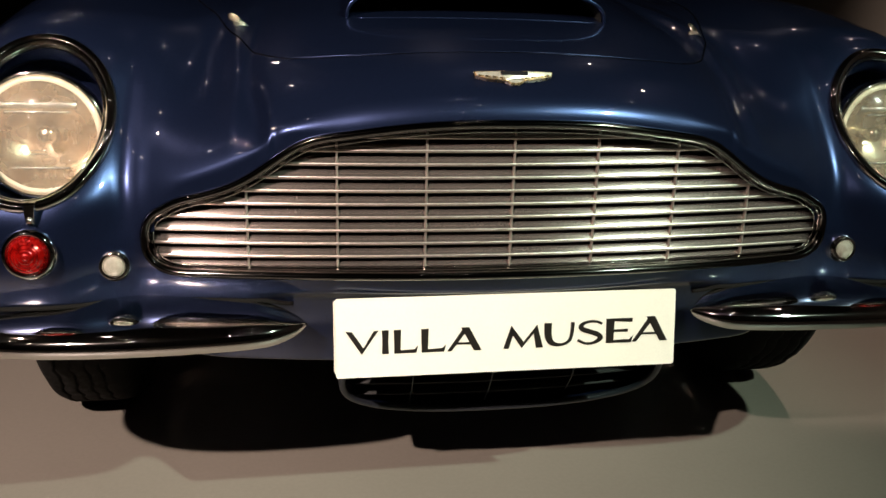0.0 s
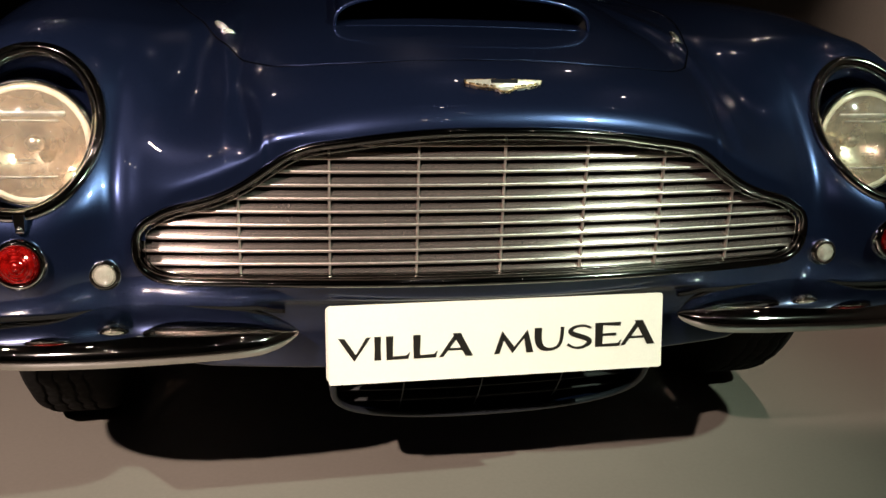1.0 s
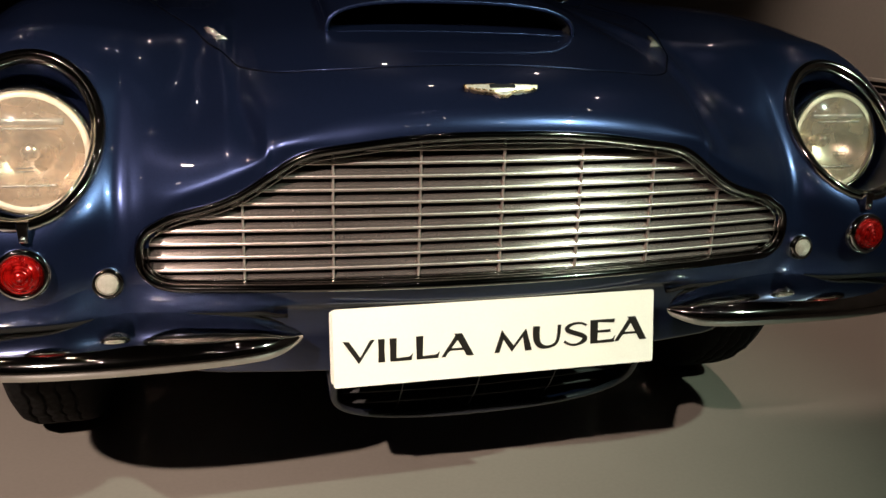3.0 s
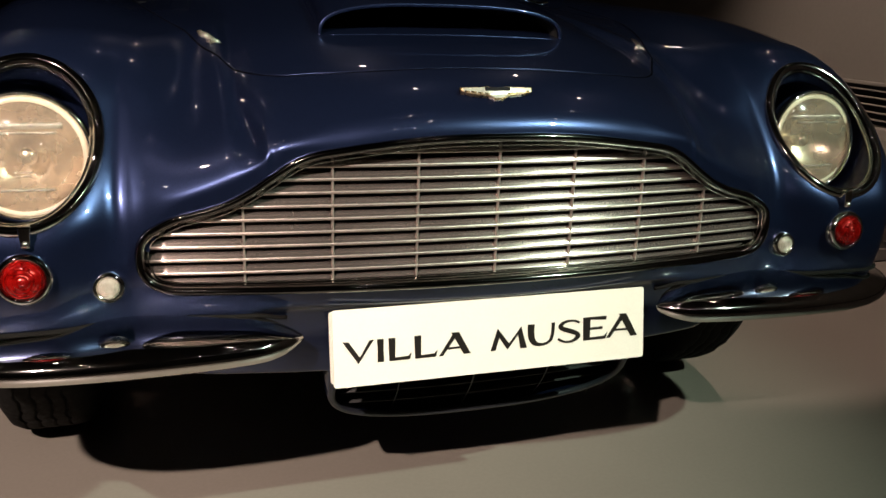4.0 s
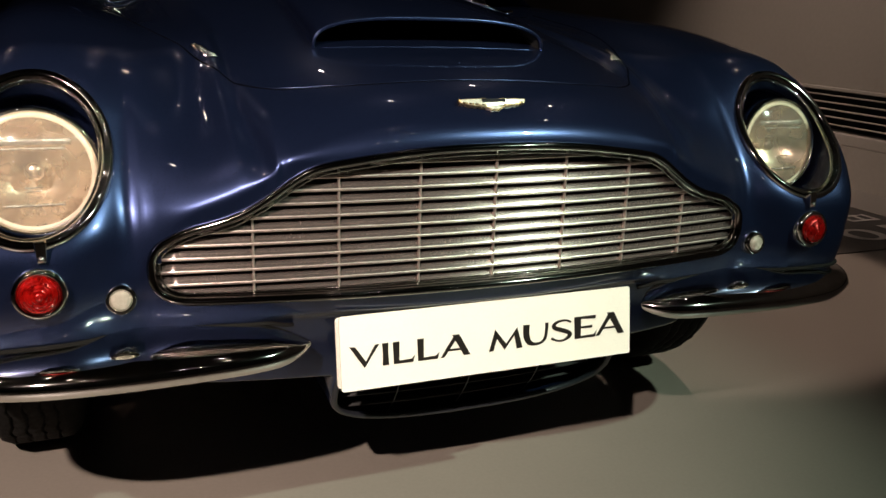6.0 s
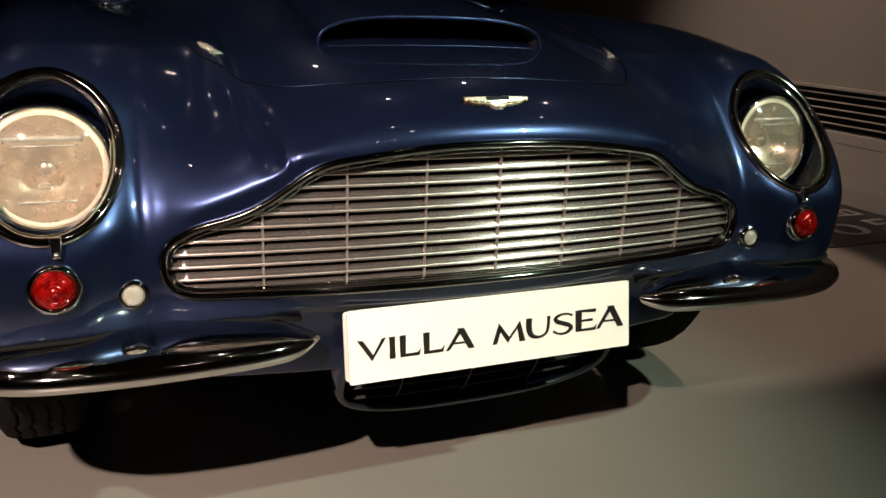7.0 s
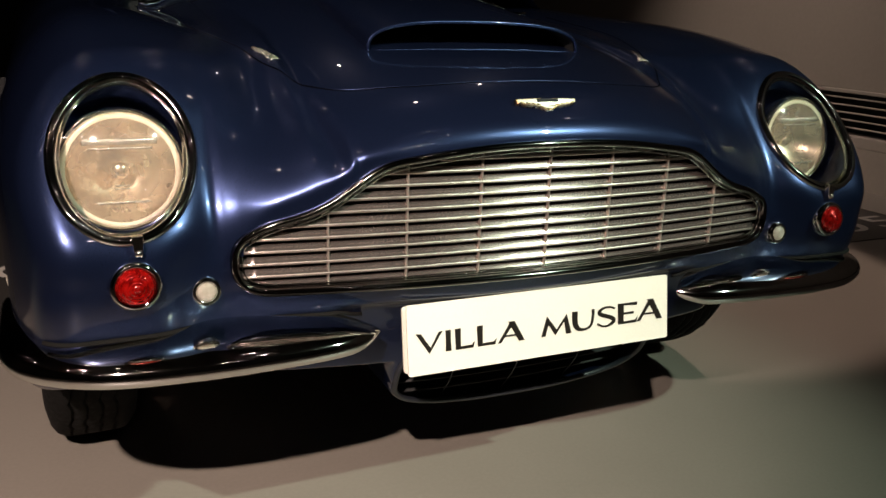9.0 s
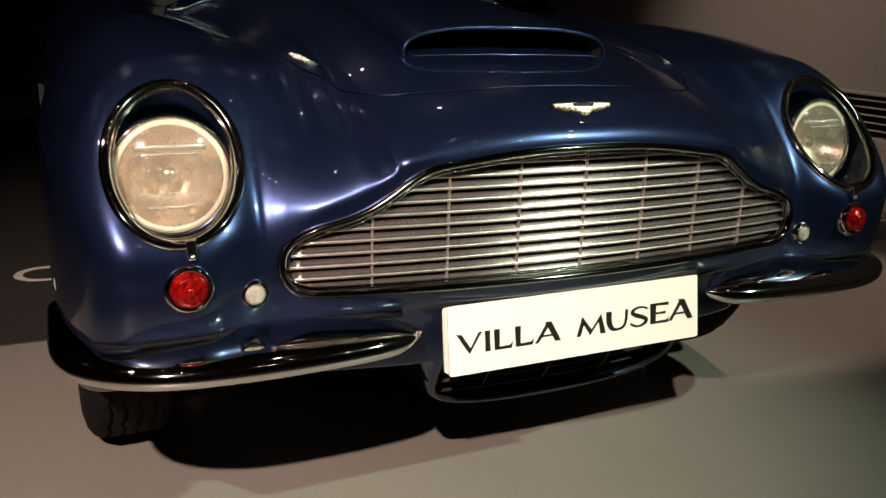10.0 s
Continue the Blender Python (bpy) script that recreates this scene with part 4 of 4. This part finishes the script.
structure("floor", box(-5.0, -5.0, -0.2, 3.6, 10.0, 0.0), FLOOR, "smooth grey resin museum floor")
structure("floor_panel", box(-4.0, 1.245, -0.02, 2.878, 6.0, 0.004), DARK_FLOOR, "dark floor panel lettered in white under the car")
structure("wall_east", box(3.3, -5.0, 0.53, 3.6, 10.0, 4.4), WALL, "plain taupe wall above the vent")
structure("baseboard", box(3.27, -5.0, 0.0, 3.6, 10.0, 0.225), SKIRT, "pale plinth at the foot of the wall")
structure("wall_west", box(-5.2, -5.0, 0.0, -5.0, 10.0, 4.4), DARK_WALL, "dark wall")
structure("wall_north", box(-5.0, 10.0, 0.0, 3.6, 10.2, 4.4), DARK_WALL, "dark wall at the far end")
structure("wall_south", box(-5.0, -5.2, 0.0, 3.6, -5.0, 4.4), DARK_WALL, "dark wall behind the viewer")
structure("ceiling", box(-5.2, -5.2, 4.4, 3.6, 10.2, 4.6), DARK_WALL, "dark ceiling with spot lamps")

# vent along the foot of the wall
vent = thing("wall_vent", "long black vent with pale horizontal slats in the wall", "vent", (3.3, 0, 0))
part("vent_back", box(0.10, -4.9, 0.225, 0.14, 9.9, 0.53), BLACK, vent)
part("vent_frame", box(-0.03, -4.9, 0.226, 0.10, 9.9, 0.285, 0.004), SKIRT, vent, "pale lower frame of the vent")
part("vent_frame", box(-0.012, -4.9, 0.510, 0.10, 9.9, 0.529, 0.004), SKIRT, vent, "pale upper frame of the vent")
for i in range(5):
    z = 0.322 + 0.040 * i
    part("vent_slat", box(0.004, -4.9, z - 0.003, 0.03, 9.9, z + 0.003, 0.001), SKIRT, vent)
for i in range(8):
    y = -3.0 + 1.54 * i + 0.32
    part("vent_post", box(0.03, y - 0.006, 0.285, 0.045, y + 0.006, 0.51), SKIRT, vent)

# white letters on the dark floor panel
def floor_words(words, cx, cy, w, h, name="floor_letter"):
    me = text_mesh(words, w, h)
    me.transform(Matrix.Translation((cx, cy, 0.0045)) @ pose(0, 0, 0, -90, 0, 0))
    return tagged(part(name, me, FLOOR_LETTER), "white painted letter on the dark floor panel", "floor lettering")


floor_words("C", -0.88, 1.88, 0.17, 0.17)
floor_words("0", 2.48, 1.45, 0.20, 0.18)
floor_words("5", 2.74, 1.47, 0.17, 0.18)
# letters that cannot be made out: plain strokes
t = np.linspace(-2.6, 0.6, 24)
P = np.stack([2.21 + 0.085 * np.cos(t), 1.435 + 0.065 * np.sin(t), np.full(24, 0.0045)], -1)
A, B = frames(P, (0, 0, 1))
tagged(part("floor_letter", sweep("floor_letter", P, A, B, [(-0.010, 0), (0.010, 0), (0.010, 0.0008), (-0.010, 0.0008)], False), FLOOR_LETTER), "white painted stroke on the dark floor panel", "floor lettering")
for x, y, w, h in ((2.64, 1.70, 0.02, 0.11), (2.71, 1.655, 0.15, 0.018), (2.70, 1.74, 0.13, 0.018), (2.79, 1.70, 0.02, 0.11), (2.72, 1.70, 0.02, 0.07)):
    tagged(part("floor_letter", box(x - w / 2, y - h / 2, 0.0042, x + w / 2, y + h / 2, 0.0052), FLOOR_LETTER), "white painted stroke on the dark floor panel", "floor lettering")
edge = part("floor_panel_edge", box(2.878, 1.245, 0.0, 2.886, 6.0, 0.0055), SKIRT)
tagged(edge, "thin pale edging of the dark floor panel", "edging", kind="structure")

# spot lamps under the ceiling
def ceiling_lamp(x, y, aim, z=4.15):
    m = Matrix.Translation((x, y, z)) @ (Vector(aim) - Vector((x, y, z))).to_track_quat("-Z", "Y").to_matrix().to_4x4()
    can = [(0.001, 0.09), (0.045, 0.09), (0.05, 0.07), (0.05, -0.08), (0.046, -0.08), (0.044, -0.06)]
    ob = part("spot_lamp", lathe("spot_lamp", can, 24), LAMP_BODY)
    ob.matrix_world = m
    tagged(ob, "black cylindrical spot lamp under the dark ceiling", "lamp", "spot lamps under the ceiling")
    part("lamp_face", lathe("lamp_face", [(0.001, -0.072), (0.027, -0.072)], 20), LAMP_GLOW, ob, "glowing lamp face")
    part("stem", box(-0.008, -0.008, 0.09, 0.008, 0.008, 0.26), LAMP_BODY, ob)


rnd = random.Random(3)
for i in range(4):
    for j in range(5):
        x, y = -3.4 + 1.9 * i + rnd.uniform(-0.3, 0.3), -3.6 + 1.8 * j + rnd.uniform(-0.4, 0.4)
        ceiling_lamp(x, y, (x * 0.4, y * 0.5, 0.4))
track = part("lamp_track", box(-2.6, -2.98, 3.42, 2.5, -2.80, 3.46, 0.004), LAMP_BODY)
tagged(track, "black lamp track hung below the ceiling", "lamp track")
for x in (-2.4, 2.3):
    part("track_rod", box(x - 0.006, -2.846, 3.46, x + 0.006, -2.834, 4.4), LAMP_BODY, track)
for i in range(3):
    x = -1.2 + 1.25 * i
    if min(abs(x + 2.1), abs(x - 1.9)) > 0.2:
        ceiling_lamp(x, -2.84, (x * 0.5, -1.0, 0.4), 3.29)
